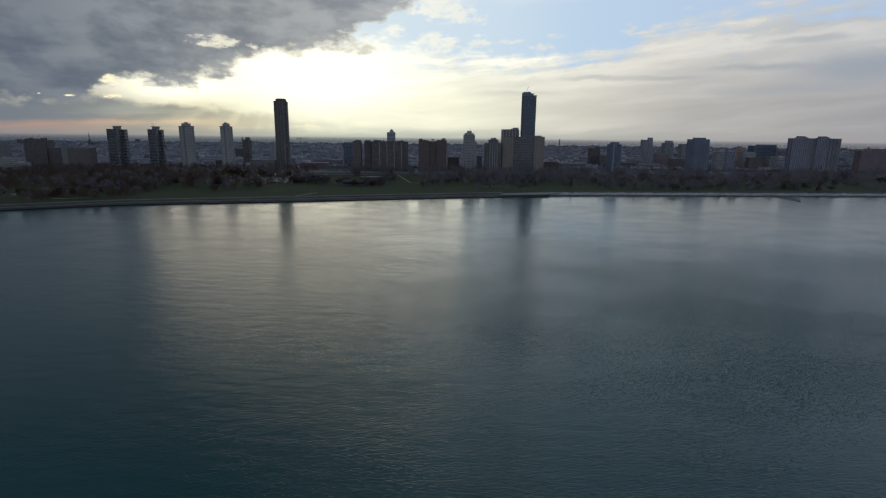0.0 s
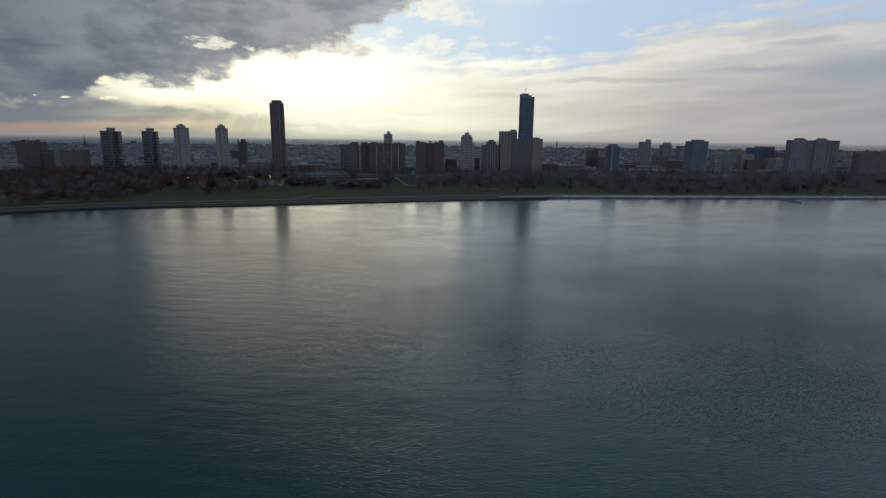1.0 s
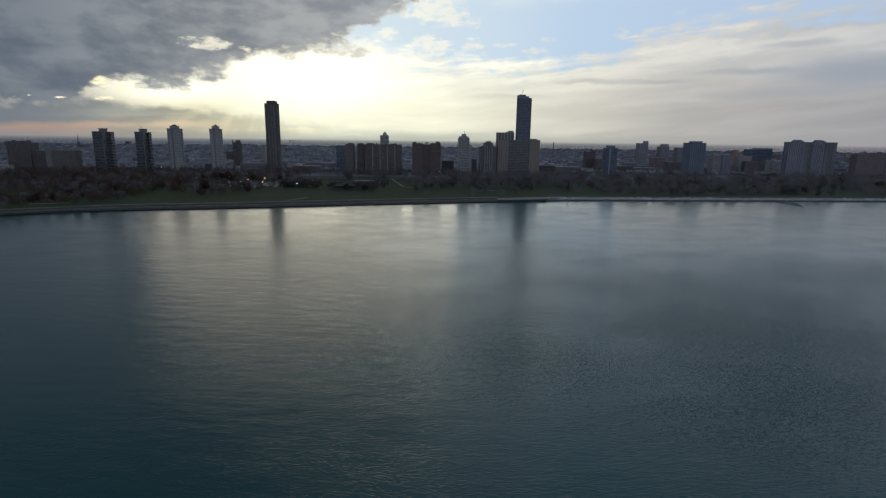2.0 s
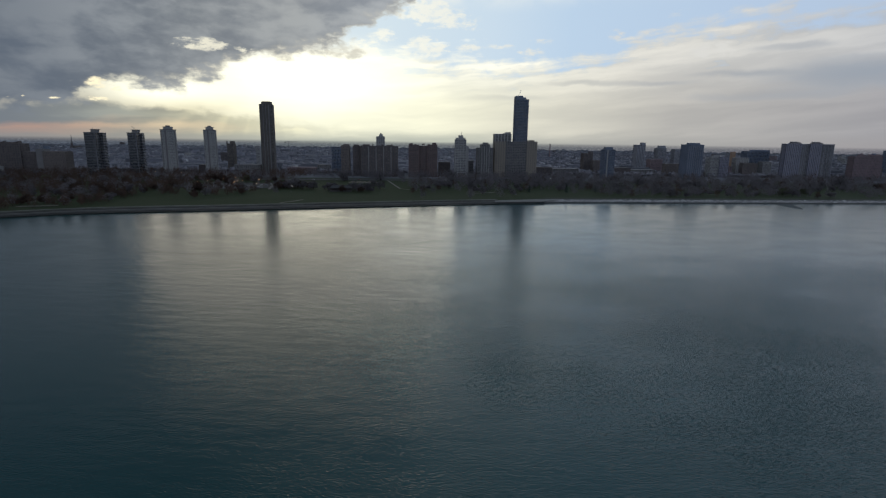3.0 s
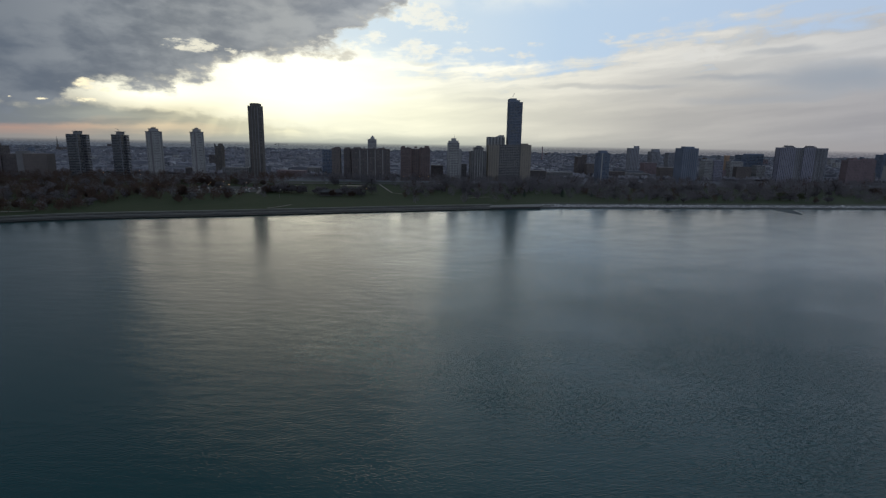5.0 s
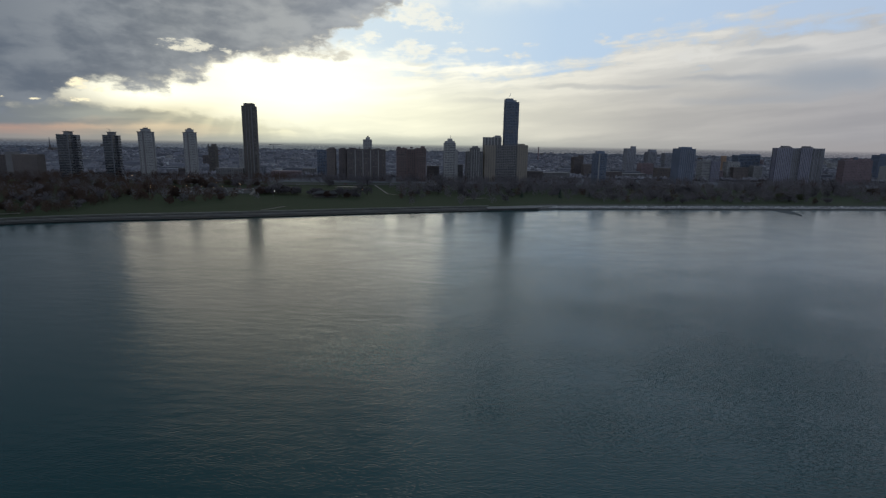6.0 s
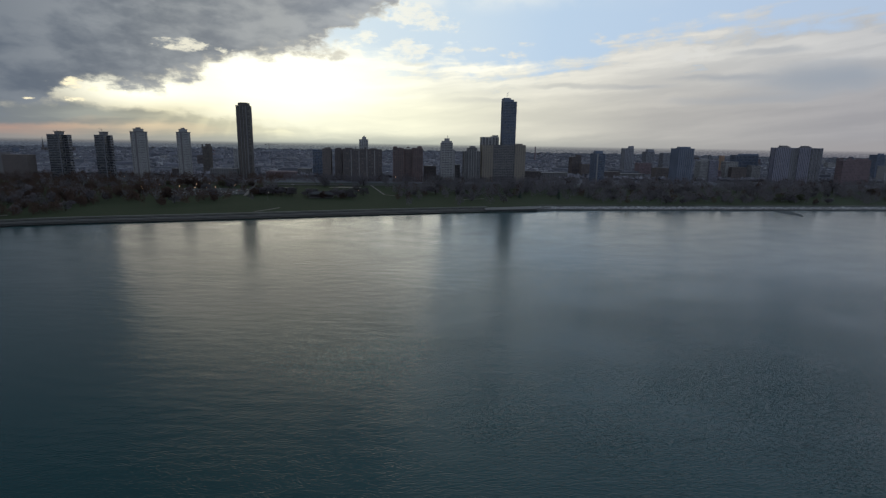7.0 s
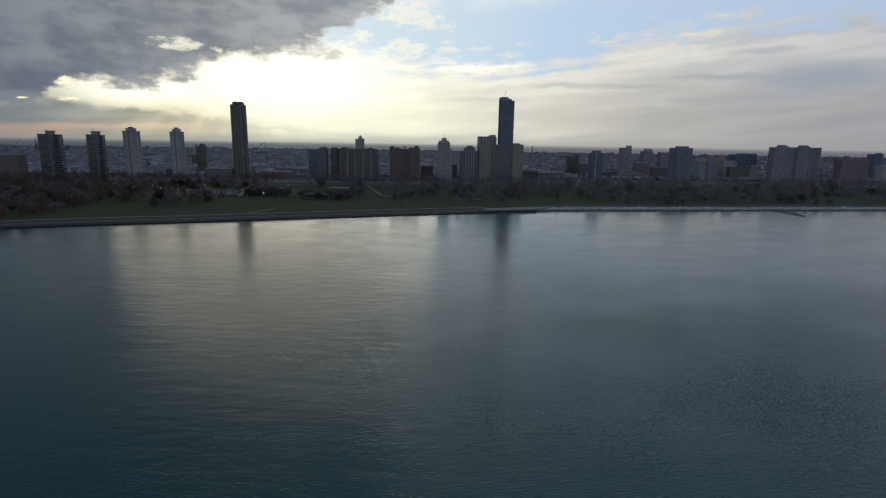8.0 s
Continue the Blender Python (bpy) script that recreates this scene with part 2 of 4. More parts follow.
scene.view_settings.exposure = 0.0

# ---- materials ----
MATS = {}


def surface(name, colour, colour2=None, scale=0.3, rough=0.85, metal=0.0, fine=2.5, bump=0.0, random_tint=0.0, spec=0.3,
            island=False):
    """A worn surface: two colours mixed by broad stains and fine grain, in world metres."""
    if name in MATS:
        return MATS[name]
    m = MATS[name] = bpy.data.materials.new(name)
    m.use_nodes = True
    k = Nodes(m.node_tree)
    b = m.node_tree.nodes["Principled BSDF"]
    where = k.add("ShaderNodeNewGeometry")
    pos = where.outputs["Position"]
    c2 = colour2 or tuple(v * 0.65 for v in colour)
    f = k.math("MULTIPLY_ADD", k.noise(pos, scale, 4.0), 0.65, k.math("MULTIPLY", k.noise(pos, fine, 3.0), 0.35))
    col = k.mix(k.step(f, 0.3, 0.7), colour, c2)
    if random_tint:
        r = where.outputs["Random Per Island"] if island else k.add("ShaderNodeObjectInfo").outputs["Random"]
        hsv = k.add("ShaderNodeHueSaturation", Color=col,
                    Value=k.math("MULTIPLY_ADD", r, 2 * random_tint, 1 - random_tint))
        col = hsv.outputs[0]
    k.feed(b.inputs["Base Color"], col)
    k.feed(b.inputs["Roughness"], k.math("MULTIPLY_ADD", f, 0.2, rough - 0.1))
    b.inputs["Metallic"].default_value = metal
    b.inputs["Specular IOR Level"].default_value = spec
    if bump:
        bp = k.add("ShaderNodeBump", Height=k.noise(pos, fine, 4.0), Strength=bump, Distance=0.2)
        k.feed(b.inputs["Normal"], bp.outputs[0])
    return m


def window_glass(name, colour, bright=0.10, cell=(3.2, 3.2, 2.9)):
    """Window glass: dark and glossy, with curtains and blinds that differ from window to window."""
    if name in MATS:
        return MATS[name]
    m = MATS[name] = bpy.data.materials.new(name)
    m.use_nodes = True
    k = Nodes(m.node_tree)
    b = m.node_tree.nodes["Principled BSDF"]
    pos = k.add("ShaderNodeNewGeometry").outputs["Position"]
    grid = k.vec("FLOOR", k.vec("DIVIDE", pos, cell))
    w = k.tree.nodes.new("ShaderNodeTexWhiteNoise")
    k.feed(w.inputs["Vector"], grid)
    drawn = k.step(w.outputs["Value"], 0.45, 1.0)
    col = k.mix(drawn, colour, (bright * 1.05, bright, bright * 0.92))
    k.feed(b.inputs["Base Color"], col)
    k.feed(b.inputs["Roughness"], k.math("MULTIPLY_ADD", drawn, 0.3, 0.08))
    return m


def glowing(name, colour, strength):
    m = MATS.get(name)
    if m is None:
        m = MATS[name] = bpy.data.materials.new(name)
        m.use_nodes = True
        b = m.node_tree.nodes["Principled BSDF"]
        b.inputs["Base Color"].default_value = (0.8, 0.8, 0.8, 1)
        b.inputs["Emission Color"].default_value = (*colour, 1)
        b.inputs["Emission Strength"].default_value = strength
    return m


def lake_water():
    m = bpy.data.materials.new("lake_water")
    m.use_nodes = True
    k = Nodes(m.node_tree)
    b = m.node_tree.nodes["Principled BSDF"]
    b.inputs["IOR"].default_value = 1.333
    pos = k.add("ShaderNodeNewGeometry").outputs["Position"]
    murk = k.noise(k.vec("MULTIPLY", pos, (0.006, 0.014, 0.0)), 1.0, 3.0)
    k.feed(b.inputs["Base Color"], k.mix(murk, (0.001, 0.034, 0.040), (0.001, 0.040, 0.045)))
    # breezes ruffle some stretches more than others, in long drawn-out patches
    gust = k.step(k.noise(k.vec("MULTIPLY", pos, (0.011, 0.016, 0.0)), 1.0, 4.0, 0.6), 0.30, 0.66)
    lanes = k.step(k.noise(k.vec("MULTIPLY", pos, (0.035, 0.055, 0.0)), 1.0, 5.0, 0.6), 0.3, 0.7)
    # the wind blows off the land: calm under the shore, ruffled further out
    y = k.add("ShaderNodeSeparateXYZ", Vector=pos).outputs[1]
    open_water = k.step(y, 400, 160, 0.06, 1.0)
    calm = k.math("MULTIPLY_ADD", gust, 0.03, k.math("MULTIPLY_ADD", lanes, 0.05, 0.155))
    k.feed(b.inputs["Roughness"], k.math("MULTIPLY", calm, k.math("MULTIPLY", k.step(y, 640, 480, 0.8, 1.0), k.step(y, 130, 330, 0.60, 1.0))))

    def crests(turn, long, scale, detail):
        """Waves whose crests run at an angle to the shore."""
        turned = k.add("ShaderNodeMapping", Vector=pos, Rotation=(0, 0, radians(turn))).outputs[0]
        return k.noise(k.vec("MULTIPLY", turned, (1 / long, 1.0, 1.0)), scale, detail, 0.5)

    # the southern reach lies sheltered
    reach = k.step(k.add("ShaderNodeSeparateXYZ", Vector=pos).outputs[0], -90, 110, 0.22, 1.0)
    stir = k.math("MULTIPLY", k.math("MULTIPLY", k.math("MULTIPLY_ADD", gust, 0.6, 0.4), open_water), reach)
    h = k.math("MULTIPLY", k.math("MULTIPLY_ADD", crests(20, 3.4, 2.8, 1.5), 0.29, k.math("MULTIPLY", crests(-8, 3.0, 1.2, 1.0), 0.10)), stir)
    h = k.math("MULTIPLY_ADD", crests(8, 2.5, 0.22, 2.0), k.math("MULTIPLY_ADD", open_water, 0.03, 0.11), h)
    bp = k.add("ShaderNodeBump", Height=h, Strength=1.0, Distance=1.0)
    k.feed(b.inputs["Normal"], bp.outputs[0])
    return m


def land_cover():
    """Park lawn near the shore, town ground further inland."""
    m = bpy.data.materials.new("land_cover")
    m.use_nodes = True
    k = Nodes(m.node_tree)
    b = m.node_tree.nodes["Principled BSDF"]
    pos = k.add("ShaderNodeNewGeometry").outputs["Position"]
    y = k.add("ShaderNodeSeparateXYZ", Vector=pos).outputs[1]
    n1 = k.noise(pos, 0.02, 4.0)
    n2 = k.noise(pos, 0.25, 4.0)
    grass = k.mix(n1, (0.026, 0.040, 0.018), (0.036, 0.047, 0.023))
    grass = k.mix(k.step(n2, 0.45, 0.75), grass, (0.046, 0.043, 0.028))
    # town ground is paled towards blue in place of distance haze
    town = k.mix(k.noise(pos, 0.012, 6.0, 0.7), (0.150, 0.155, 0.178), (0.110, 0.114, 0.132))
    k.feed(b.inputs["Base Color"], k.mix(k.step(y, 960, 1020), grass, town))
    b.inputs["Roughness"].default_value = 0.95
    b.inputs["Specular IOR Level"].default_value = 0.1
    k.feed(b.inputs["Normal"], k.add("ShaderNodeBump", Height=n2, Strength=0.4, Distance=0.5).outputs[0])
    return m


CONCRETE = surface("weathered_concrete", (0.126, 0.122, 0.116), (0.081, 0.080, 0.077), 0.12, 0.9, fine=1.2, bump=0.2)
CONCRETE_DARK = surface("charcoal_concrete", (0.052, 0.051, 0.050), (0.030, 0.030, 0.030), 0.15, 0.7, fine=1.0, bump=0.2)
CONCRETE_PALE = surface("pale_concrete", (0.160, 0.157, 0.153), (0.123, 0.121, 0.116), 0.12, 0.9, fine=1.0)
def wet_foot(m, height, depth):
    """Darkens a shore material below the splash line, where it stays wet."""
    k = Nodes(m.node_tree)
    b = m.node_tree.nodes["Principled BSDF"]
    z = k.add("ShaderNodeSeparateXYZ", Vector=k.add("ShaderNodeNewGeometry").outputs["Position"]).outputs[2]
    dry = b.inputs["Base Color"].links[0].from_socket
    k.feed(b.inputs["Base Color"], k.mix(k.step(z, height, height + depth), (0.035, 0.034, 0.032), dry))
    return m


STONE = surface("limestone_block", (0.426, 0.414, 0.414), (0.213, 0.209, 0.209), 0.5, 0.9, fine=1.5, random_tint=0.45, island=True)
ASPHALT = surface("asphalt", (0.055, 0.055, 0.057), (0.04, 0.04, 0.04), 0.08, 0.9, fine=2.0)
PATHWAY = surface("gravel_path", (0.19, 0.175, 0.155), (0.14, 0.13, 0.115), 0.2, 0.95)
DIRT = surface("infield_dirt", (0.30, 0.26, 0.21), (0.24, 0.20, 0.16), 0.1, 0.95)
BARK = surface("bark", (0.055, 0.043, 0.036), (0.03, 0.025, 0.022), 1.0, 0.95)
# twig colour lifted towards mauve to carry the haze over the park
TWIGS = surface("hazed_bare_twigs", (0.157, 0.143, 0.158), (0.115, 0.108, 0.117), 0.15, 0.95, random_tint=0.2)
TWIGS_RUST = surface("rust_leaves", (0.086, 0.056, 0.044), (0.063, 0.043, 0.037), 0.2, 0.95, random_tint=0.3)
TWIGS_OLIVE = surface("olive_leaves", (0.100, 0.105, 0.066), (0.070, 0.077, 0.050), 0.2, 0.95, random_tint=0.3)


def thin(m, share=0.5):
    """Lets light pass through thin twigs and leaves."""
    k = Nodes(m.node_tree)
    b = m.node_tree.nodes["Principled BSDF"]
    through_leaf = k.add("ShaderNodeBsdfTranslucent", Color=b.inputs["Base Color"].links[0].from_socket)
    blend = m.node_tree.nodes.new("ShaderNodeMixShader")
    k.feed(blend.inputs[0], share)
    m.node_tree.links.new(b.outputs[0], blend.inputs[1])
    m.node_tree.links.new(through_leaf.outputs[0], blend.inputs[2])
    out = [n for n in m.node_tree.nodes if n.bl_idname == "ShaderNodeOutputMaterial"][0]
    m.node_tree.links.new(blend.outputs[0], out.inputs["Surface"])


for leaf in (TWIGS, TWIGS_RUST, TWIGS_OLIVE):
    thin(leaf)
NEEDLES = surface("conifer_needles", (0.034, 0.055, 0.038), (0.024, 0.038, 0.028), 0.4, 0.95)
STEEL = surface("galvanised_steel", (0.25, 0.25, 0.26), None, 0.5, 0.5, 0.8)
ROOFING = surface("roof_felt", (0.058, 0.058, 0.062), (0.04, 0.04, 0.042), 0.1, 0.95)
GLASS_DARK = window_glass("dark_window_glass", (0.052, 0.056, 0.066), 0.085)
GLASS_GREY = window_glass("grey_window_glass", (0.075, 0.080, 0.092), 0.14)
GLASS_BLUE = window_glass("blue_window_glass", (0.036, 0.048, 0.076), 0.075)


wet_foot(STONE, 0.7, 0.7)


# ---- builders ----
def from_bm(name, bm, material):
    me = bpy.data.meshes.new(name)
    bm.to_mesh(me)
    bm.free()
    me.materials.append(material)
    return me


def part(name, mesh, parent, at=(0, 0, 0), rz=0.0, label="", material=None):
    """One mesh object under a thing or a part. mesh: a mesh, or a bmesh with its material."""
    me = from_bm(name, mesh, material) if isinstance(mesh, bmesh.types.BMesh) else mesh
    ob = new(name, me)
    ob.parent = parent
    ob.location = at
    ob.rotation_euler = (0, 0, rz)
    if label:
        tagged(ob, label)
    return ob


def add_box(bm, x0, x1, y0, y1, z0, z1):
    v = [bm.verts.new(p) for p in ((x0, y0, z0), (x1, y0, z0), (x1, y1, z0), (x0, y1, z0),
                                   (x0, y0, z1), (x1, y0, z1), (x1, y1, z1), (x0, y1, z1))]
    for f in ((3, 2, 1, 0), (4, 5, 6, 7), (0, 1, 5, 4), (1, 2, 6, 5), (2, 3, 7, 6), (3, 0, 4, 7)):
        bm.faces.new([v[i] for i in f])


BOXES = {}


def box(w, d, h, material):
    """A box on z = 0, centred in x and y; alike boxes share one mesh."""
    key = (round(w, 2), round(d, 2), round(h, 2), material.name)
    if key not in BOXES:
        bm = bmesh.new()
        add_box(bm, -w / 2, w / 2, -d / 2, d / 2, 0, h)
        BOXES[key] = from_bm("block", bm, material)
    return BOXES[key]


def prism(ring, z0, z1, material, name="prism", top=1.0):
    """An upright prism over a ring of (x, y); top: the scale of its upper ring."""
    bm = bmesh.new()
    a = [bm.verts.new((x, y, z0)) for x, y in ring]
    b = [bm.verts.new((x * top, y * top, z1)) for x, y in ring]
    n = len(ring)
    bm.faces.new(a[::-1])
    bm.faces.new(b)
    for i in range(n):
        bm.faces.new((a[i], a[(i + 1) % n], b[(i + 1) % n], b[i]))
    return from_bm(name, bm, material)


def chamfered(w, d, c):
    return [(-w / 2 + c, -d / 2), (w / 2 - c, -d / 2), (w / 2, -d / 2 + c), (w / 2, d / 2 - c),
            (w / 2 - c, d / 2), (-w / 2 + c, d / 2), (-w / 2, d / 2 - c), (-w / 2, -d / 2 + c)]


def thing(name, at, label, category, group="", rz=0.0):
    ob = new(name)
    ob.location, ob.rotation_euler = at, (0, 0, rz)
    return tagged(ob, label, category, group)


LAND = 3.6


def block(host, x0, x1, y0, y1, z0, z1, wall, glass, storeys, bays=0, band=1.2, pier=0.9, proud=0.5, side_bays=None, cap=0.9):
    """One volume of a building, in the host's own frame: a glazed core, a wall band a storey, and piers between the windows."""
    w, d, h = x1 - x0, y1 - y0, z1 - z0
    cx, cy = (x0 + x1) / 2, (y0 + y1) / 2
    part("glazing", box(w - 2 * proud, d - 2 * proud, h, glass), host, (cx, cy, z0))
    step = h / storeys
    if band:
        me = box(w - 0.12, d - 0.12, band, wall)
        for i in range(storeys):
            part("wall_band", me, host, (cx, cy, z0 + i * step))
    if bays:
        sides = side_bays or max(1, round(bays * d / w))
        me = box(pier, proud + 0.3, h, wall)
        for i in range(bays + 1):
            px = x0 + pier / 2 + i * (w - pier) / bays
            for py in (y0 + (proud + 0.3) / 2, y1 - (proud + 0.3) / 2):
                part("pier", me, host, (px, py, z0))
        me = box(proud + 0.3, pier, h, wall)
        for i in range(1, sides):
            py = y0 + pier / 2 + i * (d - pier) / sides
            for px in (x0 + (proud + 0.3) / 2, x1 - (proud + 0.3) / 2):
                part("pier", me, host, (px, py, z0))
    part("parapet", box(w, d, cap, wall), host, (cx, cy, z1))


def roof_house(host, x, y, z, w, d, h, material=ROOFING, name="roof_house"):
    return part(name, box(w, d, h, material), host, (x, y, z))


def mast(host, x, y, z, h, r=0.25, name="antenna"):
    bm = bmesh.new()
    bmesh.ops.create_cone(bm, cap_ends=True, segments=6, radius1=r, radius2=r * 0.4, depth=h,
                          matrix=Matrix.Translation((0, 0, h / 2)))
    return part(name, bm, host, (x, y, z), material=STEEL)


# ---- lake, land and shore ----
SHORE = [(-5000, -1000), (-1600, 50), (-800, 310), (-384, 482), (-320, 517), (-268, 533), (-206, 547), (-135, 566), (-96, 577),
         (-30, 595), (40, 612), (96, 625), (150, 640), (170, 645), (325, 650), (597, 660), (1600, 690), (5000, 800)]


def shore_y(x):
    for (xa, ya), (xb, yb) in zip(SHORE, SHORE[1:]):
        if x <= xb:
            return ya + (yb - ya) * (x - xa) / (xb - xa)
    return SHORE[-1][1]


def ribbon(name, stations, profile, material, z_noise=0.0):
    """A strip along the shore: at each x of stations the profile's (inland metres, height) points."""
    bm = bmesh.new()
    rows = []
    for x in stations:
        rows.append([bm.verts.new((x, shore_y(x) + o, z + random.uniform(-z_noise, z_noise))) for o, z in profile])
    for a, b in zip(rows, rows[1:]):
        for i in range(len(profile) - 1):
            bm.faces.new((a[i], b[i], b[i + 1], a[i + 1]))
    return from_bm(name, bm, material)


def build_ground():
    bm = bmesh.new()
    xs = [-5000, -2500, -1200, -600, -200, 0, 200, 600, 1200, 2500, 5000]
    ys = [-5000, -2000, -600, -200, 0, 100, 200, 300, 400, 500, 600, 700, 860]
    grid = [[bm.verts.new((x, y, 0)) for x in xs] for y in ys]
    for a, b in zip(grid, grid[1:]):
        for i in range(len(xs) - 1):
            bm.faces.new((a[i], a[i + 1], b[i + 1], b[i]))
    tagged(new("water", from_bm("water", bm, lake_water())), "dark teal rippled lake reflecting an evening sky", "lake", kind="structure")
    xs = sorted(set([-5000, -3500, -2500, -1600, -1200] + list(range(-1000, 1001, 20)) + [1200, 1600, 2500, 3500, 5000]))
    bm = bmesh.new()
    rows = []
    for x in xs:
        s = shore_y(x)
        col = [(s + 16, -1.0), (s + 16.5, 3.0), (s + 22, LAND)] + [(s + o, LAND) for o in (45, 80, 130, 190, 270, 380, 500)]
        col += [(y, LAND) for y in (1500, 1900, 2500, 3500, 4900)]
        rows.append([bm.verts.new((x, y, z + (0.5 * noise.noise((x * .02, y * .02, 0)) if y > s + 30 and y < 1000 else 0)))
                     for y, z in col])
    for a, b in zip(rows, rows[1:]):
        for i in range(len(a) - 1):
            bm.faces.new((a[i], b[i], b[i + 1], a[i + 1]))
    tagged(new("ground", from_bm("ground", bm, land_cover())), "dull green autumn park lawn running back into the city", "ground", kind="structure")


def build_shore():
    # stepped concrete revetment, long courses one above the other
    xs = list(range(-1600, -700, 60)) + list(range(-700, 96, 12)) + [97]
    host = tagged(new("revetment"), "stepped grey concrete lake wall with a wet dark foot", "sea wall", kind="structure")
    WET_FOOT = surface("wet_foot_concrete", (0.016, 0.017, 0.016), (0.010, 0.011, 0.010), 0.2, 0.6)
    # courses alternate darker and lighter concrete above a near-black foot
    courses = [(-0.5, 4.6, -0.8, 1.1, WET_FOOT), (4.6, 9.6, 0.0, 1.7, CONCRETE_DARK), (9.6, 14.4, 0.0, 2.4, CONCRETE),
               (14.4, 19.0, 0.0, 3.1, CONCRETE_DARK)]
    for o0, o1, z0, z1, m in courses:
        part("step", ribbon("step", xs, [(o0, z0), (o0, z1), (o1, z1)], m, 0.03), host)
    me = ribbon("promenade", xs, [(18.9, 2.8), (18.9, 3.75), (24.0, 3.78), (24.1, 3.4)], CONCRETE)
    tagged(new("promenade", me), "grey concrete lakefront promenade above the steps", "promenade", kind="structure")
    # pale concrete landing that runs out into the lake
    bm = bmesh.new()
    ring = [(93, 627), (153, 638), (154, 643), (174, 652), (178, 669), (93, 647)]
    a = [bm.verts.new((x, y, -1.0)) for x, y in ring]
    b = [bm.verts.new((x, y, 2.5 if y < 646 else 3.3)) for x, y in ring]
    bm.faces.new(b)
    for i in range(len(ring)):
        bm.faces.new((a[i], a[(i + 1) % 6], b[(i + 1) % 6], b[i]))
    host = tagged(new("landing"), "pale concrete landing jutting into the lake", "pier", kind="structure")
    part("deck", bm, host, material=CONCRETE_PALE)
    # a darker slab covers the landing's front
    part("face", box(61.2, 0.5, 3.1, CONCRETE_DARK), host, (123, 632.1, -0.9), math.atan2(11, 60))
    # limestone blocks heaped along the rest of the shore
    rnd = random.Random(4)
    verts, faces = [], []
    for i in range(5200):
        x = rnd.uniform(156, 900) if i < 4300 else rnd.uniform(900, 1600)
        o = rnd.uniform(3.2, 9.5)
        s = rnd.uniform(0.6, 1.5)
        c = Vector((x, shore_y(x) + o, -0.2 + 0.25 * max(0, o) + rnd.uniform(-0.2, 0.5)))
        q = Euler((rnd.uniform(-.4, .4), rnd.uniform(-.4, .4), rnd.uniform(0, 3))).to_matrix()
        n = len(verts)
        sx, sy, sz = s * rnd.uniform(.8, 1.5), s, s * rnd.uniform(.4, .7)
        for dz in (-1, 1):
            for dx, dy in ((-1, -1), (1, -1), (1, 1), (-1, 1)):
                verts.append(c + q @ Vector((dx * sx * rnd.uniform(.75, 1), dy * sy * rnd.uniform(.75, 1), dz * sz)))
        for f in ((3, 2, 1, 0), (4, 5, 6, 7), (0, 1, 5, 4), (1, 2, 6, 5), (2, 3, 7, 6), (3, 0, 4, 7)):
            faces.append([n + j for j in f])
    me = bpy.data.meshes.new("rocks")
    me.from_pydata(verts, [], faces)
    me.materials.append(STONE)
    tagged(new("shore_rocks", me), "pale grey limestone blocks heaped along the shore", "rocks", kind="stuff")
    me = ribbon("rock_bed", list(range(150, 1601, 25)), [(-2, -1), (-0.4, 0.2), (9, 2.3), (15, 3.1), (18, 3.45)], CONCRETE_DARK)
    tagged(new("rock_bed", me), "dark rubble bed under the shore rocks", "embankment", kind="structure")
    # thin dark wedge laid just above the water off the rocks
    bm = bmesh.new()
    rnd = random.Random(8)
    spine = [(458 - 14 * u, 651 - 55 * u, 13 * (1 - u) ** 0.8 + 0.4) for u in np.linspace(0, 1, 19)]
    rows = [(bm.verts.new((x - w + rnd.uniform(-1, 1), y, 0.012)), bm.verts.new((x, y, 0.09)), bm.verts.new((x + w + rnd.uniform(-1.6, 1.6), y, 0.012)))
            for x, y, w in spine]
    for a, b in zip(rows, rows[1:]):
        bm.faces.new((a[0], b[0], b[1], a[1]))
        bm.faces.new((a[1], b[1], b[2], a[2]))
    tagged(new("shoal", from_bm("shoal", bm, surface("dark_teal_flat", (0.014, 0.021, 0.024), (0.009, 0.015, 0.018), 0.2, 0.7, spec=0.3))), "thin dark wedge lying on the water off the shore", "rocks", kind="structure")
    me = ribbon("shore_path", list(range(160, 1601, 20)), [(20.5, 3.68), (25, 3.70)], surface("trodden_earth", (0.075, 0.070, 0.060), (0.05, 0.048, 0.042), 0.2, 0.95))
    tagged(new("shore_path", me), "dull earth path behind the shore rocks", "path", kind="structure")


def strip(name, points, width, material, z, label, category):
    """A flat way of even width along the given points."""
    bm = bmesh.new()
    pts = [Vector(p) for p in points]
    rows = []
    for i, p in enumerate(pts):
        t = (pts[min(i + 1, len(pts) - 1)] - pts[max(i - 1, 0)]).normalized()
        n = Vector((-t.y, t.x)) * width / 2
        rows.append((bm.verts.new((p.x - n.x, p.y - n.y, z)), bm.verts.new((p.x + n.x, p.y + n.y, z))))
    for a, b in zip(rows, rows[1:]):
        bm.faces.new((a[0], b[0], b[1], a[1]))
    ob = new(name, from_bm(name, bm, material))
    return tagged(ob, label, category, kind="structure")


def patch(name, x, y, rx, ry, material, z, label, category, sweep=(0, 360)):
    bm = bmesh.new()
    ring = [bm.verts.new((x + rx * math.cos(radians(a)), y + ry * math.sin(radians(a)), z))
            for a in np.linspace(sweep[0], sweep[1], 24, endpoint=sweep[1] - sweep[0] < 360)]
    bm.faces.new(ring)
    return tagged(new(name, from_bm(name, bm, material)), label, category, kind="structure")


